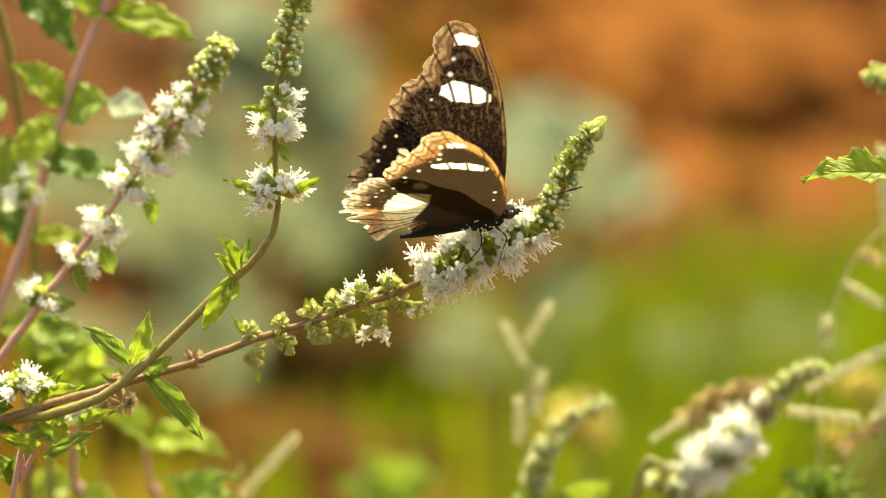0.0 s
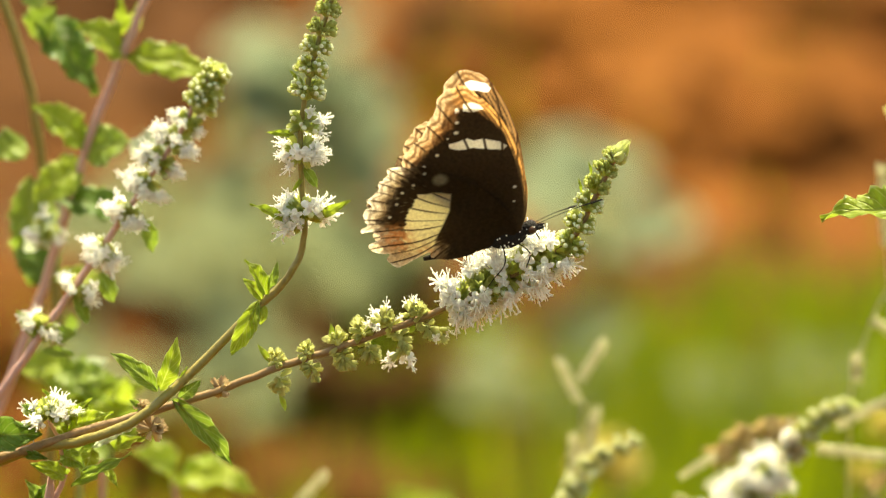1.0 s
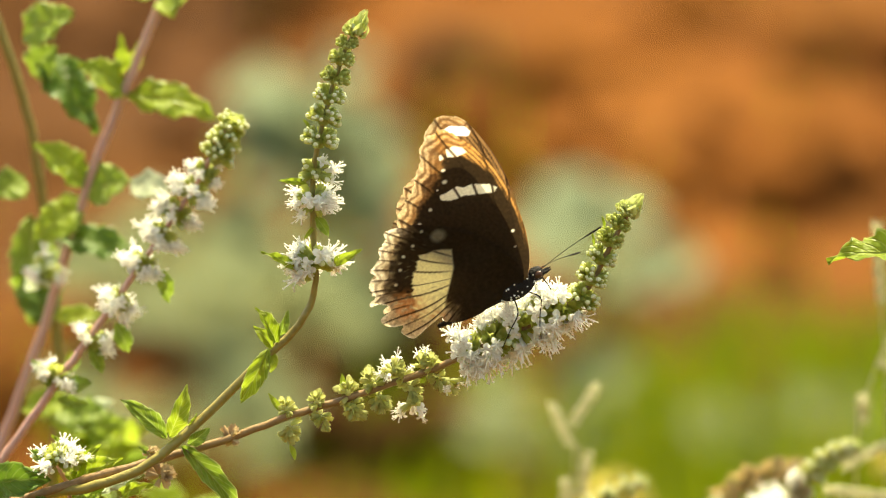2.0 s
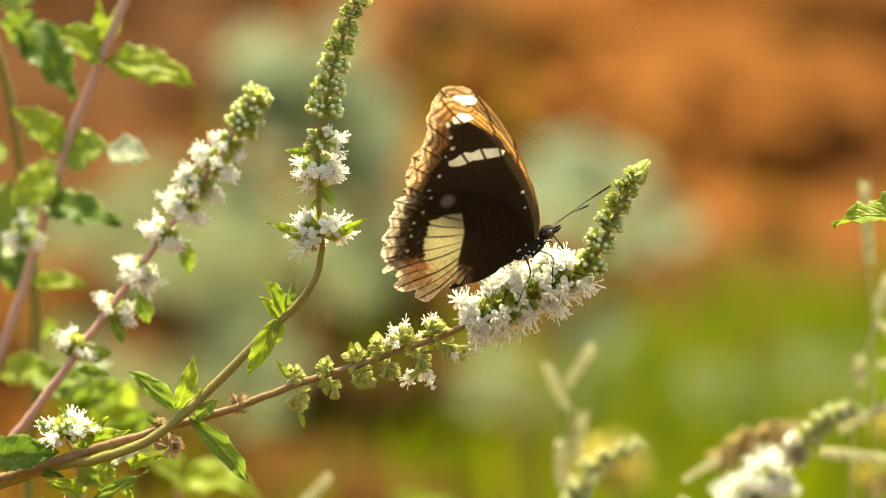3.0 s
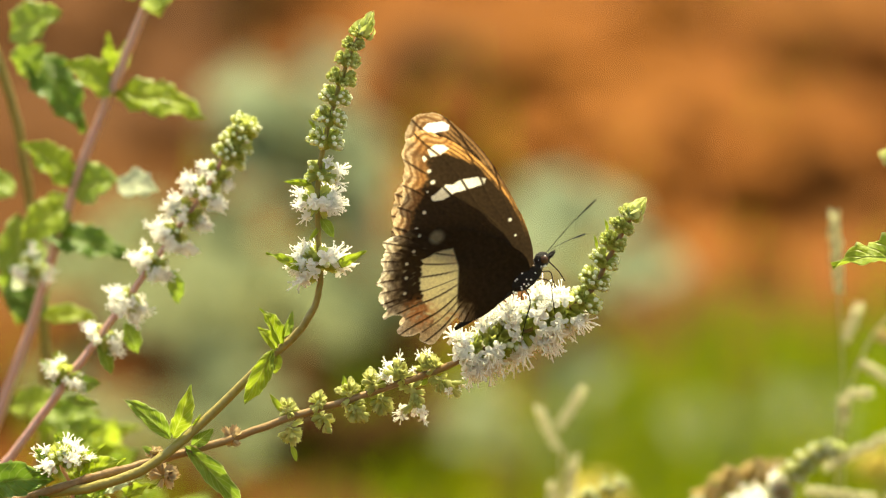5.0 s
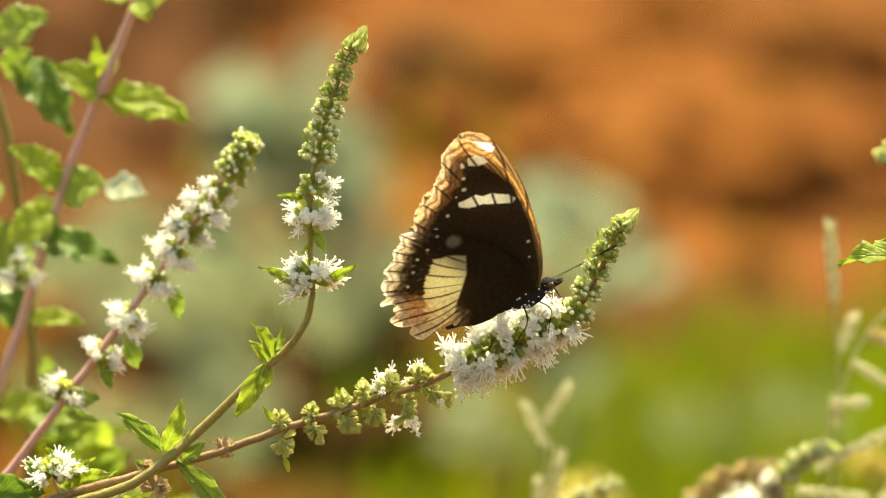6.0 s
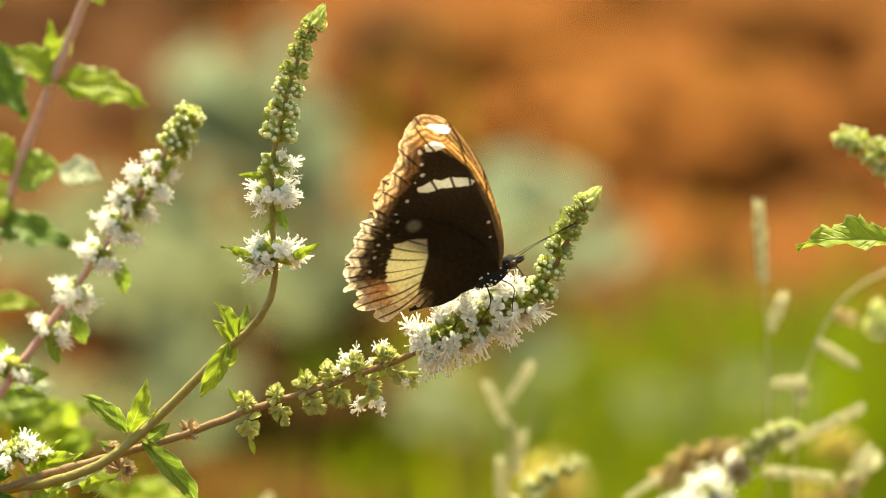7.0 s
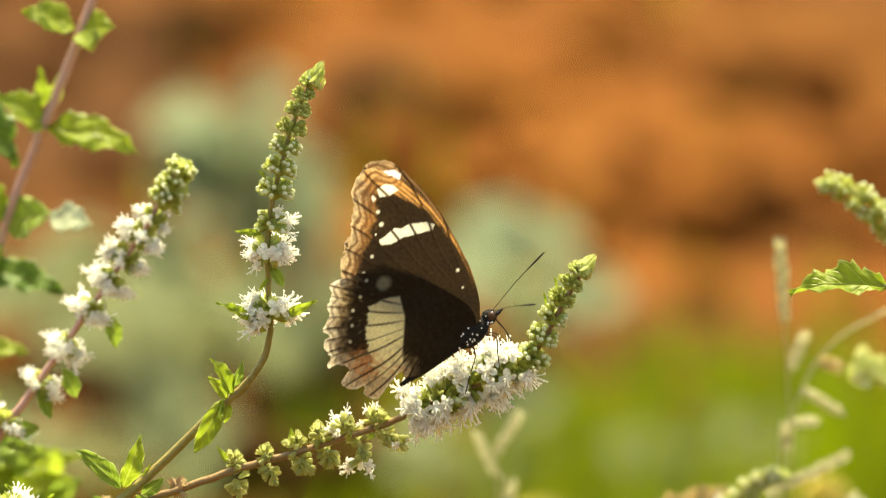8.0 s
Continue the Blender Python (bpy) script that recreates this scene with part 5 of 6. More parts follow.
def fore_paint(upper):
    """Dark wing with a tan, lined outer margin, a streaked costa, an apical mark, a pale oblique bar and a row of dots."""
    pole = (1.5, 2.0)
    costa_line, outer_line = (WORN_COSTA, WORN_OUTER) if upper else (FORE_COSTA, FORE_OUTER)

    def paint(x, y, dist):
        grain = mottle(x, y, 1.3, 3 + upper) * 0.5 + 0.5
        fine = streaks(x, y, pole, 5 + upper)
        speck = 0.5 + 0.32 * mottle(x, y, 3.4, 9 + upper) + 0.3 * mottle(x, y, 1.5, 29 + upper)
        outer, costa = line_distance(outer_line, x, y), line_distance(costa_line, x, y)
        v = veins(x, y, pole, 8.6, 1.0, 0.34)
        col = np.zeros(x.shape + (3,)) + np.array(DARK if not upper else (0.026, 0.016, 0.010))
        col = col * (0.75 + 0.5 * grain)[..., None]
        if upper:
            far = soft(np.hypot(x, y), 10, 26)
            col = lay(col, soft(speck, 0.42, 0.85) * (0.2 + 0.55 * far), (0.25, 0.165, 0.085))
            col = lay(col, soft(fine, 0.5, 0.75) * far * 0.5, (0.30, 0.21, 0.12))
        # margin: orange brown inside, straw at the rim, crossed by lines along the rim
        wide = 3.6 + 2.0 * soft(y, 22, 34) + 1.4 * (grain - 0.5) + 1.8 * (fine - 0.5)
        if upper:
            wide = wide * 0.75
        band = 1 - soft(outer, wide - 1.3, wide + 0.5)
        lead_w = 0.5 + 0.7 * soft(y, 14, 28) + 2.4 * soft(y, 28, 37) + 0.8 * (fine - 0.5)
        lead = (1 - soft(costa, lead_w - 0.4, lead_w + 0.5)) * soft(y, 8, 16)
        inner, rim = (TAN, STRAW_PALE) if not upper else ((0.44, 0.29, 0.15), (0.66, 0.52, 0.33))
        tone = soft(outer + 1.6 * (fine - 0.5), 0.4, 4.2)
        margin = np.array(rim) * (1 - tone)[..., None] + np.array(inner) * tone[..., None]
        margin = margin * (0.42 + 1.0 * speck)[..., None]
        share = (band * (0.55 + 0.45 * soft(fine, 0.2, 0.6)))[..., None]
        col = col * (1 - share) + margin * share
        stripe = soft(np.sin(costa * 7.5 + 1.5 * grain + 0.12 * y), -0.35, 0.5)
        col = lay(col, lead * (0.25 + 0.7 * stripe), (0.68, 0.40, 0.16) if not upper else (0.40, 0.25, 0.12))
        for d0, w0, k0 in ((1.15, 0.34, 0.75), (2.7, 0.4, 0.7), (4.1, 0.4, 0.55)):
            wob = outer + 0.5 * np.sin(np.degrees(np.arctan2(y - pole[1], x - pole[0])) * 0.73) + 0.5 * (grain - 0.5)
            col = lay(col, band * (1 - soft(np.abs(wob - d0), w0 * 0.4, w0 * 1.6)) * k0, (0.16, 0.075, 0.028))
        col = lay(col, v * np.clip(band + lead, 0, 1) * 0.85, INK)
        white = np.zeros(x.shape)
        if upper:
            shapes = [([(-9.5, 36.7), (-9.6, 39.1), (-8.1, 39.7), (-5.2, 39.1), (-3.9, 37.6), (-4.5, 36.7), (-7.4, 37.0)], 0.35),
                      ([(-12.3, 25.9), (-11.9, 27.7), (-9.6, 29.0), (-7.1, 28.8), (-3.4, 27.8), (-0.8, 26.2), (-0.7, 24.7), (-3.9, 24.2), (-9.6, 24.4)], 0.45)]
            dots = ((-9.5, 33.8, 0.6), (-10.1, 30.4, 0.75), (-14.0, 24.6, 0.4))
        else:
            shapes = [([(-10.2, 36.0), (-10.0, 37.8), (-8.2, 38.3), (-6.4, 37.5), (-5.5, 36.0), (-7.9, 35.5)], 0.3), ([(-11.9, 36.6), (-11.2, 36.9), (-10.9, 35.8), (-11.7, 35.5)], 0.25),
                      ([(-13.4, 26.7), (-11.4, 27.3), (-9.3, 28.1), (-8.0, 27.5), (-6.0, 27.9), (-4.2, 27.4), (-2.2, 27.0), (-0.6, 25.9), (-1.4, 24.9), (-4.8, 25.2), (-8.1, 25.5), (-11.1, 25.0), (-13.2, 25.5)], 0.3)]
            dots = ((-11.5, 33.0, 0.55), (-11.7, 30.0, 0.65), (-13.6, 28.2, 0.3), (-16.0, 23.8, 0.5), (-19.0, 20.9, 0.5), (0.8, 14.3, 0.5), (0.6, 10.2, 0.32))
        for pts, rim_w in shapes:
            white = np.maximum(white, soft(region(x, y, pts, rim_w) + 0.7 * (fine - 0.5), 0.30, 0.70))
        white = white * (1 - 0.92 * veins(x, y, pole, 8.6, 1.0, 0.42)) * (1 - 0.45 * soft(x, -4.0, 0.5) * soft(y, 20, 24) * (1 - soft(y, 30, 33)))
        for cx, cy, r in dots:
            white = np.maximum(white, 0.9 * blot(x, y, (cx, cy), r * 0.8, r * 0.72, 20, 0.5))
        col = lay(col, np.clip(white, 0, 1), WHITE if upper else (0.94, 0.92, 0.78))
        col = lay(col, (1 - soft(dist, 0.0, 0.35)) * soft(grain, 0.42, 0.6) * 0.6 * (outer < 1), (0.85, 0.75, 0.55))
        return col, v * 0.10
    return paint


def hind_paint(upper):
    """Dark wing with a cream patch cut by veins, a dusky lunule band with dots, a pale frayed margin and a rusty corner."""
    pole = (-5.0, 6.0)

    def paint(x, y, dist):
        grain = mottle(x, y, 1.0, 8 + upper) * 0.5 + 0.5
        fine = streaks(x, y, pole, 15 + upper)
        speck = 0.5 + 0.32 * mottle(x, y, 3.4, 19 + upper) + 0.3 * mottle(x, y, 1.5, 39 + upper)
        outer = line_distance(HIND_OUTER, x, y)
        ang = np.degrees(np.arctan2(y - pole[1], x - pole[0]))
        v = veins(x, y, pole, 11.0, 2.0, 0.30)
        fork = veins(x, y, pole, 11.0, 7.5, 0.26) * (1 - soft(outer, 3.5, 6.0))
        col = np.zeros(x.shape + (3,)) + np.array(DARK if not upper else (0.024, 0.015, 0.009))
        col = col * (0.75 + 0.5 * grain)[..., None]
        wide = 4.0 + 2.6 * (fine - 0.5) + 1.4 * (grain - 0.5)
        band = 1 - soft(outer, wide - 1.6, wide + 0.9)
        tone = soft(outer + 1.4 * (fine - 0.5), 0.2, 3.6)
        rim, inner = ((0.80, 0.73, 0.58), (0.33, 0.255, 0.155)) if not upper else ((0.62, 0.52, 0.36), (0.26, 0.19, 0.11))
        margin = np.array(rim) * (1 - tone)[..., None] + np.array(inner) * tone[..., None]
        margin = margin * (0.4 + 1.0 * speck)[..., None]
        share = (band * (0.6 + 0.4 * soft(fine, 0.2, 0.6)))[..., None]
        col = col * (1 - share) + margin * share
        wave = outer + 0.9 * np.abs(np.sin(np.radians((ang + 2.0) * 180 / 11.0)))
        for d0, w0, k0 in ((1.6, 0.3, 0.5), (3.3, 0.4, 0.5)):
            col = lay(col, band * (1 - soft(np.abs(wave - d0), w0 * 0.4, w0 * 1.7)) * k0, (0.10, 0.055, 0.028))
        # the corner below the lunules is pale right up to the patch
        corner = region(x, y, [(-17.4, -2.6), (-17.0, 1.0), (-22.5, 3.4), (-28.5, 3.6), (-34.0, 2.0), (-33.0, -9.0), (-18.0, -9.0)], 0.9)
        ground_tone = np.array((0.72, 0.61, 0.44)) * (0.35 + 1.1 * speck)[..., None]
        share = (corner * (0.5 + 0.45 * soft(fine, 0.25, 0.6)))[..., None] * (1.0 if not upper else 0.6)
        col = col * (1 - share) + ground_tone * share
        patch = region(x, y, [(-20.4, 13.2), (-17.7, 13.8), (-15.4, 13.8), (-13.2, 13.2), (-13.6, 8.5), (-15.2, 4.6), (-16.8, 0.8), (-17.6, -2.6), (-21.0, -3.6), (-23.6, -2.5), (-23.7, 3.2), (-23.3, 6.0), (-22.8, 8.6), (-21.5, 11.0)], 0.8)
        patch = soft(patch + 1.3 * (fine - 0.5) * soft(-x, 15.0, 20.0), 0.22, 0.80)
        low = 1 - soft(y, -2.0, 5.0)
        col = lay(col, patch * (1 - 0.5 * low * soft(grain, 0.25, 0.65)) * (1.0 if not upper else 0.85), CREAM)
        rust = np.maximum(blot(x, y, (-25.4, 1.2), 3.0, 3.4, 30, 0.7), 0.8 * blot(x, y, (-19.0, -2.6), 2.2, 1.0, -30, 0.7)) * soft(grain, 0.32, 0.55)
        col = lay(col, rust * 0.6, RUST)
        lines = np.clip(band + patch + corner, 0, 1)
        col = lay(col, np.maximum(v, 0.8 * fork) * lines * 0.88, INK)
        spots = np.zeros(x.shape)
        for c in ((-21.4, 16.2), (-23.9, 13.7), (-25.2, 10.5), (-26.8, 7.3), (-18.9, 19.2)):
            spots = np.maximum(spots, 0.85 * blot(x, y, c, 0.38, 0.34, 0, 0.5))
        col = lay(col, spots, (0.86, 0.84, 0.70))
        col = lay(col, blot(x, y, (-15.5, 17.3), 1.55, 1.35, 20, 0.5) * 0.42, (0.86, 0.82, 0.58))
        col = lay(col, (1 - soft(outer, 0.0, 0.6)) * soft(grain, 0.35, 0.58) * 0.8, (0.93, 0.89, 0.76))
        return col, np.maximum(v, fork) * 0.12
    return paint


def perched(x, y, z, pitch, lean):
    """Pose of the insect: its length slopes up by pitch, its back leans by lean."""
    return pose(x, y, z) @ pose(0, 0, 0, -12) @ pose(0, 0, 0, 0, -pitch) @ pose(0, 0, 0, lean)


def butterfly():
    t = thing("butterfly", (0.0139, 0, 0.5432), "dark brown butterfly with white wing bands feeding on mint flowers", "butterfly")
    rnd = random.Random(77)
    body_at = (-0.0022, 0, 0.0006)
    # body along the slope of the stalk
    line = curve([(-0.0175, 0, -0.0070), (-0.011, 0, -0.0052), (-0.004, 0, -0.0030), (0.0, 0, -0.0018)], 16)
    sh = Shape()
    tube(sh, line, [0.0004, 0.0010, 0.0013, 0.0014, 0.0012], 12, 0, 0, 0.03, rnd)
    part("abdomen", sh, [BLACK], t, at=body_at)
    sh = Shape()
    ball(sh, (0.0014, 0, -0.0012), 0.0027, (1, 0, 0.4), 1.7, 10, 16, 0, rnd, 0.05)
    thorax = part("thorax", sh, [BLACK], t, at=body_at)
    sh = Shape()
    ball(sh, (0.0061, 0, 0.0009), 0.0017, (1, 0, 0.3), 1.1, 9, 14, 0, rnd, 0.06)
    head = part("head", sh, [BLACK], t, at=body_at)
    for s in (-1, 1):
        sh = Shape()
        ball(sh, (0.0066, s * 0.0012, 0.0012), 0.00095, (0, s, 0), 0.8, 7, 10)
        part("eye", sh, [EYE_BROWN], head)
        sh = Shape()
        tube(sh, curve([(0.0070, s * 0.0004, 0.0008), (0.0084, s * 0.0005, 0.0012), (0.0096, s * 0.0005, 0.0017)], 7), [0.0004, 0.00045, 0.0001], 7)
        part("palp", sh, [BLACK], head)
        sh = Shape()
        tip = Vector((0.0222, -0.004, 0.0112)) if s < 0 else Vector((0.0168, 0.012, -0.0022))
        root = Vector((0.0068, s * 0.0005, 0.0018))
        tube(sh, curve([root, (root + tip) / 2 + Vector((0, 0, 0.0004)), tip], 20), [0.00008, 0.00007, 0.00007, 0.00007, 0.00007, 0.0001, 0.00026, 0.00016], 6)
        part("antenna", sh, [BLACK], t, at=body_at)
    sh = Shape()
    tube(sh, curve([(0.0072, 0, 0.0002), (0.0085, 0, -0.003), (0.0090, 0.0003, -0.006)], 10), [0.00016, 0.00012], 6)
    part("proboscis", sh, [BLACK], t, at=body_at)
    # white dots on head and thorax
    for k in range(30):
        sh = Shape()
        u, a = rnd.uniform(-0.0025, 0.0072), rnd.uniform(-1.3, 0.9)
        c, ax_, rr = ((0.0014, 0, -0.0012), 0.0044, 0.0027) if u < 0.0048 else ((0.0061, 0, 0.0009), 0.0018, 0.0017)
        w = rr * math.sqrt(max(0.05, 1 - ((u - c[0]) / ax_) ** 2)) * 1.01
        ball(sh, (u, -math.cos(a) * w, c[2] + 0.38 * (u - c[0]) + math.sin(a) * w), rnd.uniform(0.00016, 0.00028), (0, 1, 0), 0.7, 4, 7)
        part("white_spot", sh, [SCALE_WHITE], thorax)
    for k, (s, x0, knee, foot) in enumerate([(-1, 0.003, (0.006, -0.004, -0.003), (0.0045, -0.005, -0.010)), (-1, 0.000, (0.0005, -0.005, -0.005), (-0.0045, -0.006, -0.0125)),
                                             (1, 0.003, (0.0065, 0.004, -0.004), (0.0065, 0.004, -0.009)), (1, 0.0, (0.0, 0.005, -0.005), (-0.003, 0.005, -0.011))]):
        sh = Shape()
        tube(sh, curve([(x0, s * 0.001, -0.002), knee, tuple((knee[i] + foot[i]) / 2 for i in range(3)), foot], 14), [0.00018, 0.00014, 0.0001, 0.00008], 6)
        part("leg", sh, [BLACK], t, at=body_at)
    wings = []
    for upper, s in ((False, -1), (True, 1)):
        fore = part("forewing", wing_mesh("forewing", FORE_EDGE_WORN if upper else FORE_EDGE, fore_paint(upper), seed=11 + s, fray=((1.5, 2.0), 8.6, 1.0, 0.55)), None, t)
        part("hindwing", wing_mesh("hindwing", HIND_EDGE_WORN if upper else HIND_EDGE, hind_paint(upper), seed=21 + s, fray=((-5.0, 6.0), 11.0, 2.0, 0.9)), None, fore, at=(0, s * 0.0007, 0))
        wings.append(fore)
    return t, wings[0], wings[1]


STALK_A = lower_stalk()
STALK_B = upper_stalk()
SPRIG = corner_sprig()
STALK_C = swaying_stalk()
LEAFY = leafy_plant()
low_leaves()
RIGHT_LEAF = toothed_leaf()
BUDS = bud_spray()
SWAYING_GRASS, EARED_GRASS = grasses()
fading_spikes()
BUTTERFLY, WING_A, WING_B = butterfly()


def motions():
    walk(STALK_A, [
        (0, pose(-0.09821, 0.00000, 0.49824, 0, -0.13, 0)),
        (0.5, pose(-0.09468, 0.00000, 0.49661, 0, 0.45, 0)),
        (1, pose(-0.09879, 0.00000, 0.49995, 0, -0.74, 0)),
        (1.5, pose(-0.09840, 0.00000, 0.49994, 0, -0.71, 0)),
        (1.7, pose(-0.09857, 0.00000, 0.49974, 0, -0.3, 0)),
        (2.8, pose(-0.09571, 0.00000, 0.49651, 0, 0.3, 0)),
        (3, pose(-0.09549, 0.00000, 0.49729, 0, -0.31, 0)),
        (3.5, pose(-0.08842, 0.00000, 0.49241, 0, 0.93, 0)),
        (3.8, pose(-0.09306, 0.00000, 0.49547, 0, 0.4, 0)),
        (4, pose(-0.09641, 0.00000, 0.49926, 0, -1.07, 0)),
        (4.5, pose(-0.09702, 0.00000, 0.49964, 0, -0.26, 0)),
        (4.7, pose(-0.09429, 0.00000, 0.50000, 0, 0.2, 0)),
        (5.8, pose(-0.09333, 0.00000, 0.49599, 0, 0.7, 0)),
        (6, pose(-0.09370, 0.00000, 0.49664, 0, 0.41, 0)),
        (6.5, pose(-0.09358, 0.00000, 0.49612, 0, 0, 0)),
        (7, pose(-0.09354, 0.00000, 0.49580, 0, -0.18, 0)),
        (7.5, pose(-0.09324, 0.00000, 0.49507, 0, -0.44, 0)),
        (8, pose(-0.09319, 0.00000, 0.49471, 0, 1.42, 0))])
    walk(STALK_B, [
        (0, pose(-0.09932, 0.00400, 0.49683, 0, 0.1, 0)),
        (0.5, pose(-0.09556, 0.00400, 0.49515, 0, 0.5, 0)),
        (1, pose(-0.09929, 0.00400, 0.49904, 0, -0.55, 0)),
        (1.5, pose(-0.09892, 0.00400, 0.49891, 0, -0.6, 0)),
        (1.7, pose(-0.09930, 0.00400, 0.49878, 0, -0.2, 0)),
        (2.8, pose(-0.09606, 0.00400, 0.49541, 0, 0.2, 0)),
        (3, pose(-0.09631, 0.00400, 0.49571, 0, -0.5, 0)),
        (3.5, pose(-0.08930, 0.00400, 0.49061, 0, 1, 0)),
        (3.8, pose(-0.09339, 0.00400, 0.49450, 0, 0.3, 0)),
        (4, pose(-0.09687, 0.00400, 0.49839, 0, -0.41, 0)),
        (4.5, pose(-0.09684, 0.00400, 0.49862, 0, -0.42, 0)),
        (4.7, pose(-0.09425, 0.00400, 0.49904, 0, 0, 0)),
        (5.8, pose(-0.09354, 0.00400, 0.49515, 0, 0.7, 0)),
        (6, pose(-0.09417, 0.00400, 0.49551, 0, 0.68, 0)),
        (6.5, pose(-0.09379, 0.00400, 0.49515, 0, 0, 0)),
        (7, pose(-0.09392, 0.00400, 0.49502, 0, -0.14, 0)),
        (7.5, pose(-0.09276, 0.00400, 0.49462, 0, 0.22, 0)),
        (8, pose(-0.09231, 0.00400, 0.49359, 0, 0.53, 0))])
    walk(SPRIG, [
        (0, pose(-0.09698, 0.00600, 0.49116, 0, 0.1, 0)),
        (0.5, pose(-0.09323, 0.00600, 0.48944, 0, 0.5, 0)),
        (1, pose(-0.09689, 0.00600, 0.49339, 0, -0.55, 0)),
        (1.5, pose(-0.09651, 0.00600, 0.49326, 0, -0.6, 0)),
        (1.7, pose(-0.09693, 0.00600, 0.49312, 0, -0.2, 0)),
        (2.8, pose(-0.09371, 0.00600, 0.48971, 0, 0.2, 0)),
        (3, pose(-0.09391, 0.00600, 0.49005, 0, -0.5, 0)),
        (3.5, pose(-0.08702, 0.00600, 0.48488, 0, 1, 0)),
        (3.8, pose(-0.09103, 0.00600, 0.48882, 0, 0.3, 0)),
        (4, pose(-0.09447, 0.00600, 0.49273, 0, -0.41, 0)),
        (4.5, pose(-0.09445, 0.00600, 0.49296, 0, -0.42, 0)),
        (4.7, pose(-0.09189, 0.00600, 0.49336, 0, 0, 0)),
        (5.8, pose(-0.09124, 0.00600, 0.48944, 0, 0.7, 0)),
        (6, pose(-0.09187, 0.00600, 0.48980, 0, 0.68, 0)),
        (6.5, pose(-0.09143, 0.00600, 0.48947, 0, 0, 0)),
        (7, pose(-0.09154, 0.00600, 0.48934, 0, -0.14, 0)),
        (7.5, pose(-0.09042, 0.00600, 0.48892, 0, 0.22, 0)),
        (8, pose(-0.08999, 0.00600, 0.48788, 0, 0.53, 0))])
    walk(STALK_C, [
        (0, pose(-0.10382, 0.06000, 0.49933, 0, 1.13, 0)),
        (0.5, pose(-0.10092, 0.06000, 0.49959, 0, 0.81, 0)),
        (1, pose(-0.10985, 0.06000, 0.50070, 0, -0.6, 0)),
        (1.5, pose(-0.10644, 0.06000, 0.49969, 0, -0.1, 0)),
        (1.7, pose(-0.10930, 0.06000, 0.49943, 0, -0.3, 0)),
        (2.8, pose(-0.10205, 0.06000, 0.49703, 0, 1.1, 0)),
        (3, pose(-0.10287, 0.06000, 0.49719, 0, 0.83, 0)),
        (3.5, pose(-0.08891, 0.06000, 0.49257, 0, 3.17, 0)),
        (3.8, pose(-0.08975, 0.06000, 0.49156, 0, 3.3, 0)),
        (4, pose(-0.10378, 0.06000, 0.49743, 0, 0.83, 0)),
        (4.5, pose(-0.10438, 0.06000, 0.49923, 0, 0.53, 0)),
        (4.7, pose(-0.10281, 0.06000, 0.49943, 0, 0.6, 0)),
        (5.8, pose(-0.10076, 0.06000, 0.49676, 0, 1.2, 0)),
        (6, pose(-0.10024, 0.06000, 0.49593, 0, 1.3, 0)),
        (6.5, pose(-0.10179, 0.06000, 0.49756, 0, 0, 0)),
        (7, pose(-0.10388, 0.06000, 0.49663, 0, 0.1, 0)),
        (7.5, pose(-0.10098, 0.06000, 0.49476, 0, 0.58, 0)),
        (8, pose(-0.10247, 0.06000, 0.49516, 0, 0.04, 0))])
    walk(LEAFY, [
        (0, pose(-0.08718, 0.13000, 0.51591, 0, 0, 0)),
        (0.5, pose(-0.08812, 0.13000, 0.51578, 0, 0, 0)),
        (1, pose(-0.08907, 0.13000, 0.51495, 0, 0, 0)),
        (1.5, pose(-0.09109, 0.13000, 0.51550, 0, 0, 0)),
        (1.7, pose(-0.08893, 0.13000, 0.51536, 0, 0, 0)),
        (2.8, pose(-0.09681, 0.13000, 0.51578, 0, 0, 0)),
        (3, pose(-0.09498, 0.13000, 0.51468, 0, 0, 0)),
        (3.5, pose(-0.08718, 0.13000, 0.51550, 0, 0, 0)),
        (3.8, pose(-0.08439, 0.13000, 0.51481, 0, 0, 0)),
        (4, pose(-0.08611, 0.13000, 0.51495, 0, 0, 0)),
        (4.5, pose(-0.08741, 0.13000, 0.51536, 0, 0, 0)),
        (4.7, pose(-0.08773, 0.13000, 0.51605, 0, 0, 0)),
        (5.8, pose(-0.09177, 0.13000, 0.51601, 0, 0, 0)),
        (6, pose(-0.09000, 0.13000, 0.51523, 0, 0, 0)),
        (6.5, pose(-0.08518, 0.13000, 0.51426, 0, 0, 0)),
        (7, pose(-0.09243, 0.13000, 0.51440, 0, 0, 0)),
        (7.5, pose(-0.08759, 0.13000, 0.51426, 0, 0, 0)),
        (8, pose(-0.09122, 0.13000, 0.51468, 0, 0, 0))])
    walk(EARED_GRASS, [(t, pose(0.0198 + dx, 0.211, 0.4229 + dz)) for t, dx, dz in (
        (0, -0.0022, 0), (1, 0.004, 0), (1.5, 0.0018, -0.001), (3, 0, -0.0005), (4.5, 0.0022, -0.0018), (6, 0.0004, 0), (7, -0.0004, 0), (7.5, 0.0006, 0), (8, 0.0005, -0.0006))])
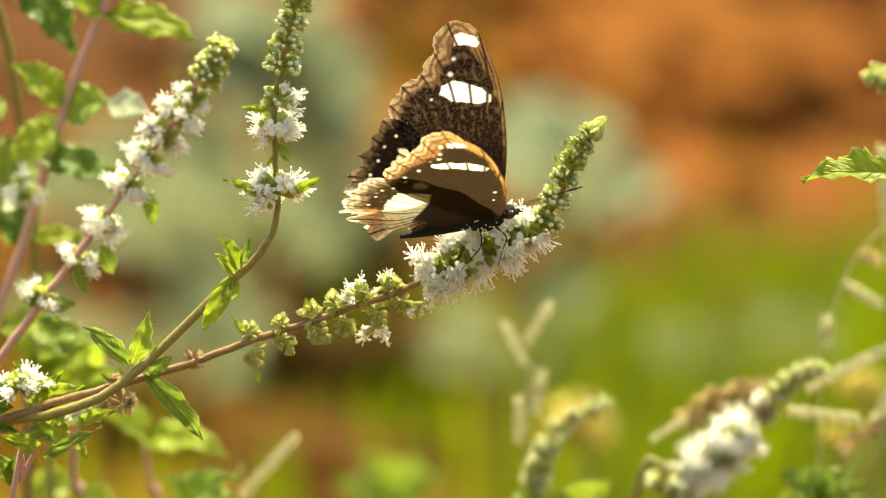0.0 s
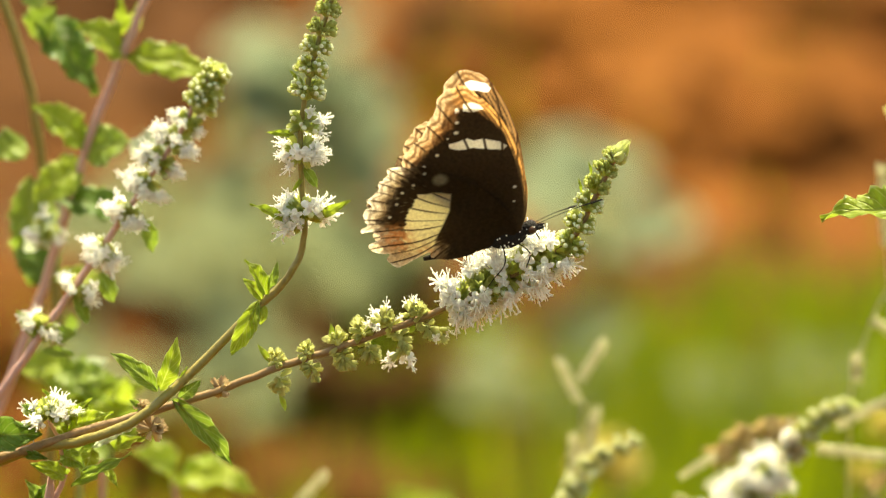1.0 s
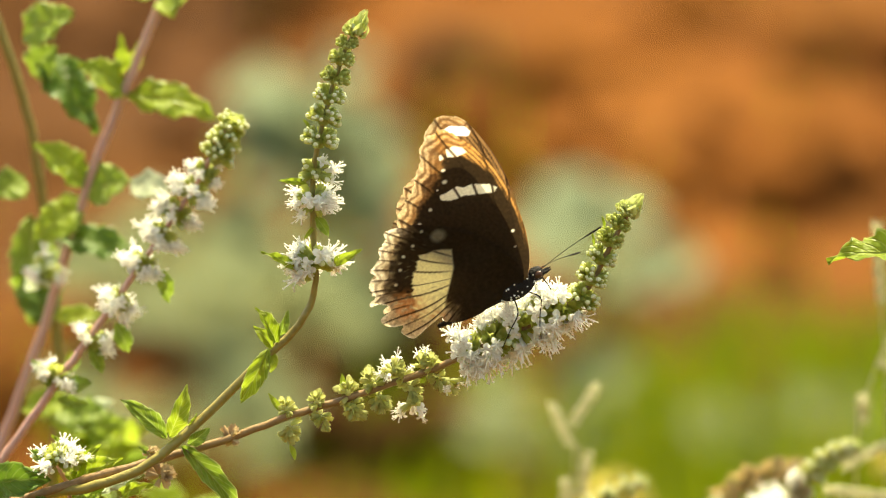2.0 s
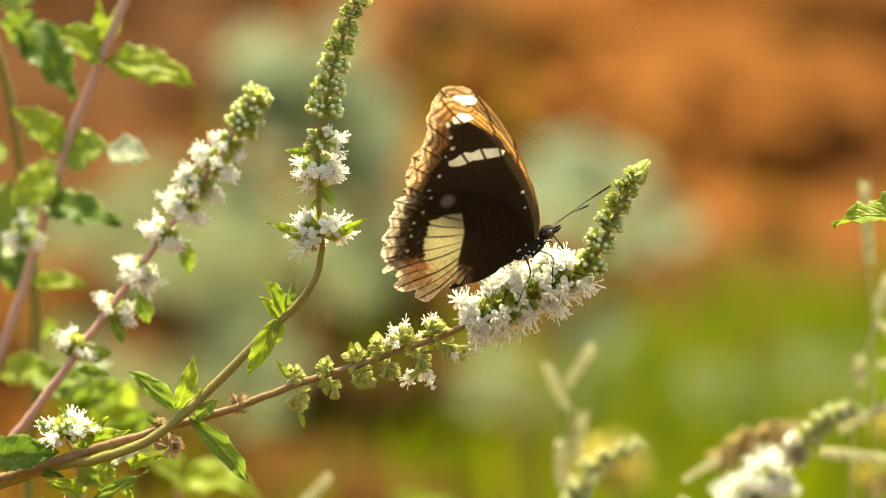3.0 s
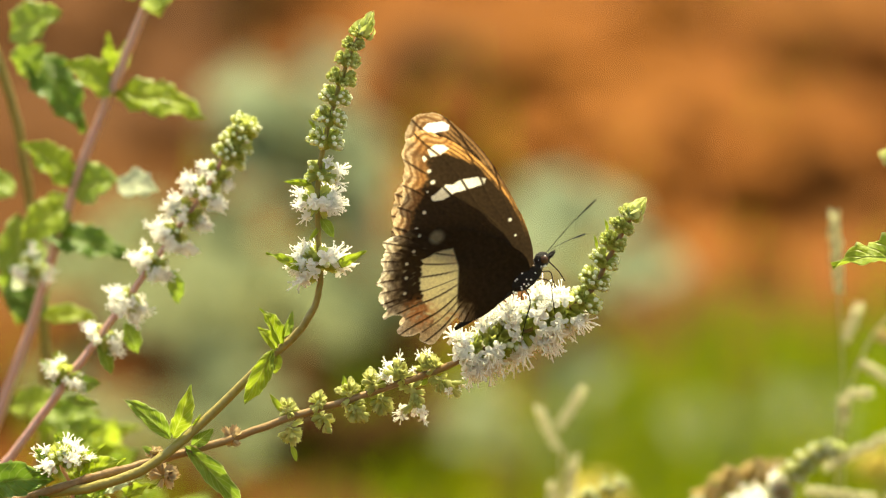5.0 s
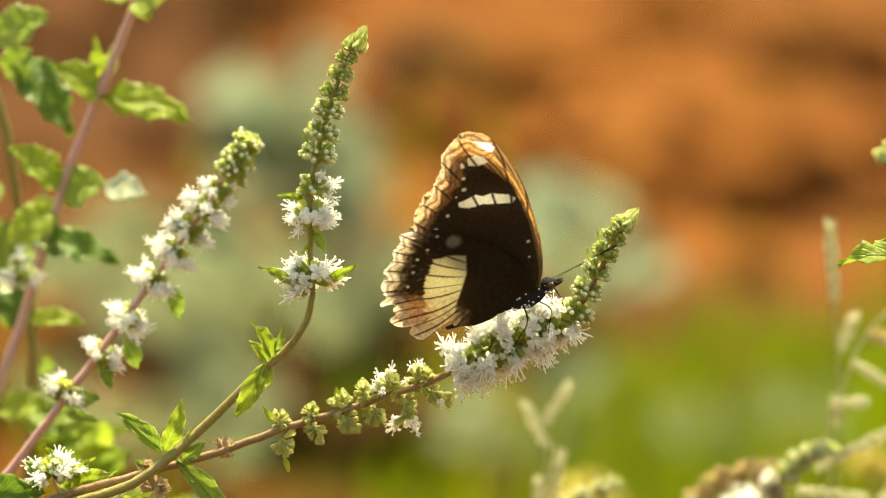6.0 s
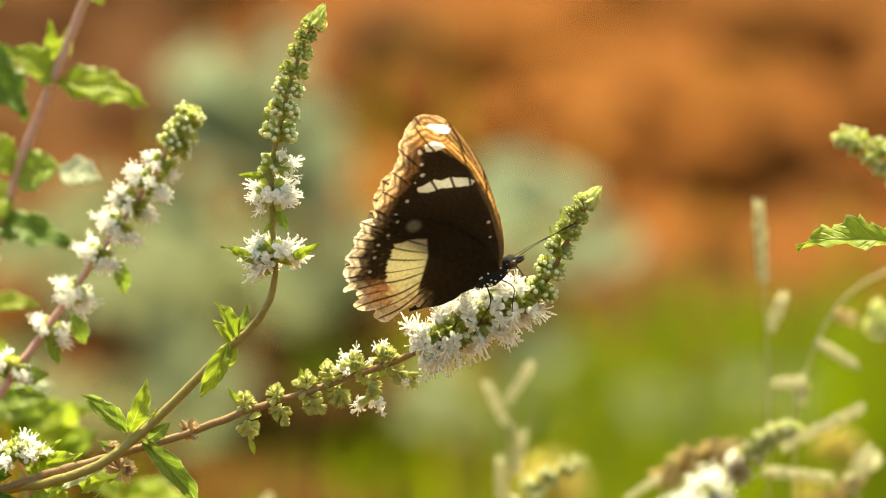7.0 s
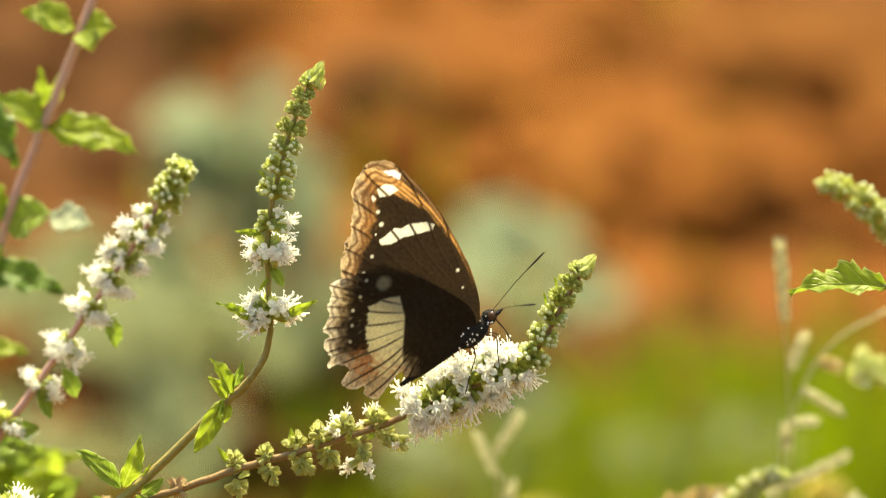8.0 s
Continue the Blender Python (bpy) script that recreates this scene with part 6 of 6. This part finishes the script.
    walk(RIGHT_LEAF, [
        (0, pose(0.09669, 0.00400, 0.55133, 0, 0, 0)),
        (0.5, pose(0.09520, 0.00400, 0.55094, 0, 0, 0)),
        (1, pose(0.09432, 0.00400, 0.55120, 0, 0, 0)),
        (1.5, pose(0.09419, 0.00400, 0.55107, 0, 0, 0)),
        (2.8, pose(0.09570, 0.00400, 0.55056, 0, 0, 0)),
        (3.5, pose(0.09695, 0.00400, 0.55107, 0, 0, 0)),
        (4, pose(0.09494, 0.00400, 0.55145, 0, 0, 0)),
        (4.5, pose(0.09746, 0.00400, 0.54979, 0, 0, 0)),
        (5.8, pose(0.10196, 0.00400, 0.55056, 0, 0, 0)),
        (6.4, pose(0.10367, 0.00400, 0.55017, 0, 0, 0)),
        (6.5, pose(0.10222, 0.00400, 0.55056, 0, 0, 0)),
        (7, pose(0.10135, 0.00400, 0.54953, 0, 0, 0)),
        (7.5, pose(0.10009, 0.00400, 0.55030, 0, 0, 0)),
        (8, pose(0.10297, 0.00400, 0.55005, 0, 0, 0))])
    walk(BUDS, [
        (0, pose(0.11438, 0.12000, 0.53921, 0, 0, 0)),
        (1, pose(0.11304, 0.12000, 0.53976, 0, 0, 0)),
        (3, pose(0.11411, 0.12000, 0.53962, 0, 0, 0)),
        (3.5, pose(0.11451, 0.12000, 0.53948, 0, 0, 0)),
        (4.5, pose(0.11465, 0.12000, 0.53894, 0, 0, 0)),
        (6, pose(0.11517, 0.12000, 0.53962, 0, 0, 0)),
        (6.5, pose(0.11411, 0.12000, 0.53962, 0, 0, 0)),
        (7, pose(0.11359, 0.12000, 0.53853, 0, 0, 0)),
        (7.5, pose(0.11304, 0.12000, 0.53935, 0, 0, 0)),
        (8, pose(0.11331, 0.12000, 0.53894, 0, 0, 0))])
    walk(SWAYING_GRASS, [
        (0, pose(0.10575, 0.18600, 0.44503, 0, 0, 0)),
        (1, pose(0.09847, 0.18600, 0.44946, 0, 0, 0)),
        (1.5, pose(0.10017, 0.18600, 0.44689, 0, 0, 0)),
        (2.8, pose(0.08683, 0.18600, 0.44488, 0, 0, 0)),
        (3, pose(0.09350, 0.18600, 0.44603, 0, 0, 0)),
        (3.5, pose(0.08584, 0.18600, 0.44717, 0, 0, 0)),
        (4, pose(0.08819, 0.18600, 0.44860, 0, 0, 0)),
        (4.5, pose(0.09388, 0.18600, 0.44946, 0, 0, 0)),
        (5.8, pose(0.08195, 0.18600, 0.44631, 0, 0, 0)),
        (6.2, pose(0.09959, 0.18600, 0.44631, 0, 0, 0)),
        (6.5, pose(0.07806, 0.18600, 0.44517, 0, 0, 0)),
        (7, pose(0.08195, 0.18600, 0.44617, 0, 0, 0)),
        (7.5, pose(0.08084, 0.18600, 0.44546, 0, 0, 0)),
        (8, pose(0.09070, 0.18600, 0.44818, 0, 0, 0))])
    walk(BUTTERFLY, [
        (0, perched(0.00711, -0.00400, 0.54393, -2.4, 34.2)),
        (0.3, perched(0.00896, -0.00400, 0.54491, -1.9, 38.1)),
        (0.5, perched(0.01031, -0.00400, 0.54266, -1.0, 39.9)),
        (0.7, perched(0.00959, -0.00400, 0.54404, 0.9, 38.0)),
        (1, perched(0.00550, -0.00400, 0.54861, 1.5, 36.7)),
        (1.5, perched(0.00621, -0.00400, 0.54780, -0.3, 36.1)),
        (1.7, perched(0.00541, -0.00400, 0.54707, 4.3, 27.2)),
        (2.8, perched(0.00818, -0.00400, 0.54627, 17.4, 27.7)),
        (3, perched(0.00891, -0.00400, 0.54733, 14.1, 31.7)),
        (3.5, perched(0.01727, -0.00400, 0.53998, 12.9, 30.7)),
        (3.8, perched(0.01326, -0.00400, 0.54453, 14.6, 29.2)),
        (4, perched(0.00673, -0.00400, 0.55113, 16.3, 27.7)),
        (4.5, perched(0.00590, -0.00400, 0.55042, 23.5, 3.6)),
        (4.7, perched(0.00807, -0.00400, 0.55075, 25.1, 10.4)),
        (5.8, perched(0.01537, -0.00400, 0.54369, 6.1, 37.2)),
        (6, perched(0.01424, -0.00400, 0.54488, 7.7, 32.6)),
        (6.5, perched(0.01418, -0.00400, 0.54470, 7.7, 36.1)),
        (7, perched(0.01358, -0.00400, 0.54521, 10.0, 34.4)),
        (7.5, perched(0.01268, -0.00400, 0.54630, 13.1, 24.9)),
        (8, perched(0.01270, -0.00400, 0.54282, 19.4, 10.6))])
    walk(WING_A, [(0, pose(0, -0.0014, 0, 30.0)), (0.3, pose(0, -0.0014, 0, 18.9)), (0.5, pose(0, -0.0014, 0, 13.4)), (0.7, pose(0, -0.0014, 0, 1.6)), (1, pose(0, -0.0014, 0, 2.5)), (1.5, pose(0, -0.0014, 0, 3.2)), (1.7, pose(0, -0.0014, 0, 3.6)), (2.8, pose(0, -0.0014, 0, 1.9)), (3, pose(0, -0.0014, 0, 1.9)), (3.5, pose(0, -0.0014, 0, 1.5)), (3.8, pose(0, -0.0014, 0, 1.2)), (4, pose(0, -0.0014, 0, 0.8)), (4.5, pose(0, -0.0014, 0, 0.8)), (4.7, pose(0, -0.0014, 0, 5.9)), (5.8, pose(0, -0.0014, 0, 0.8)), (6, pose(0, -0.0014, 0, 0.5)), (6.5, pose(0, -0.0014, 0, 0.4)), (7, pose(0, -0.0014, 0, 1.5)), (7.5, pose(0, -0.0014, 0, 0.3)), (8, pose(0, -0.0014, 0, 5.1))])
    walk(WING_B, [(0, pose(0, 0.0014, 0, -30.0)), (0.3, pose(0, 0.0014, 0, -18.9)), (0.5, pose(0, 0.0014, 0, -13.4)), (0.7, pose(0, 0.0014, 0, -1.6)), (1, pose(0, 0.0014, 0, -2.5)), (1.5, pose(0, 0.0014, 0, -3.2)), (1.7, pose(0, 0.0014, 0, -3.6)), (2.8, pose(0, 0.0014, 0, -1.9)), (3, pose(0, 0.0014, 0, -1.9)), (3.5, pose(0, 0.0014, 0, -1.5)), (3.8, pose(0, 0.0014, 0, -1.2)), (4, pose(0, 0.0014, 0, -0.8)), (4.5, pose(0, 0.0014, 0, -0.8)), (4.7, pose(0, 0.0014, 0, -5.9)), (5.8, pose(0, 0.0014, 0, -0.8)), (6, pose(0, 0.0014, 0, -0.5)), (6.5, pose(0, 0.0014, 0, -0.4)), (7, pose(0, 0.0014, 0, -1.5)), (7.5, pose(0, 0.0014, 0, -0.3)), (8, pose(0, 0.0014, 0, -5.1))])


motions()
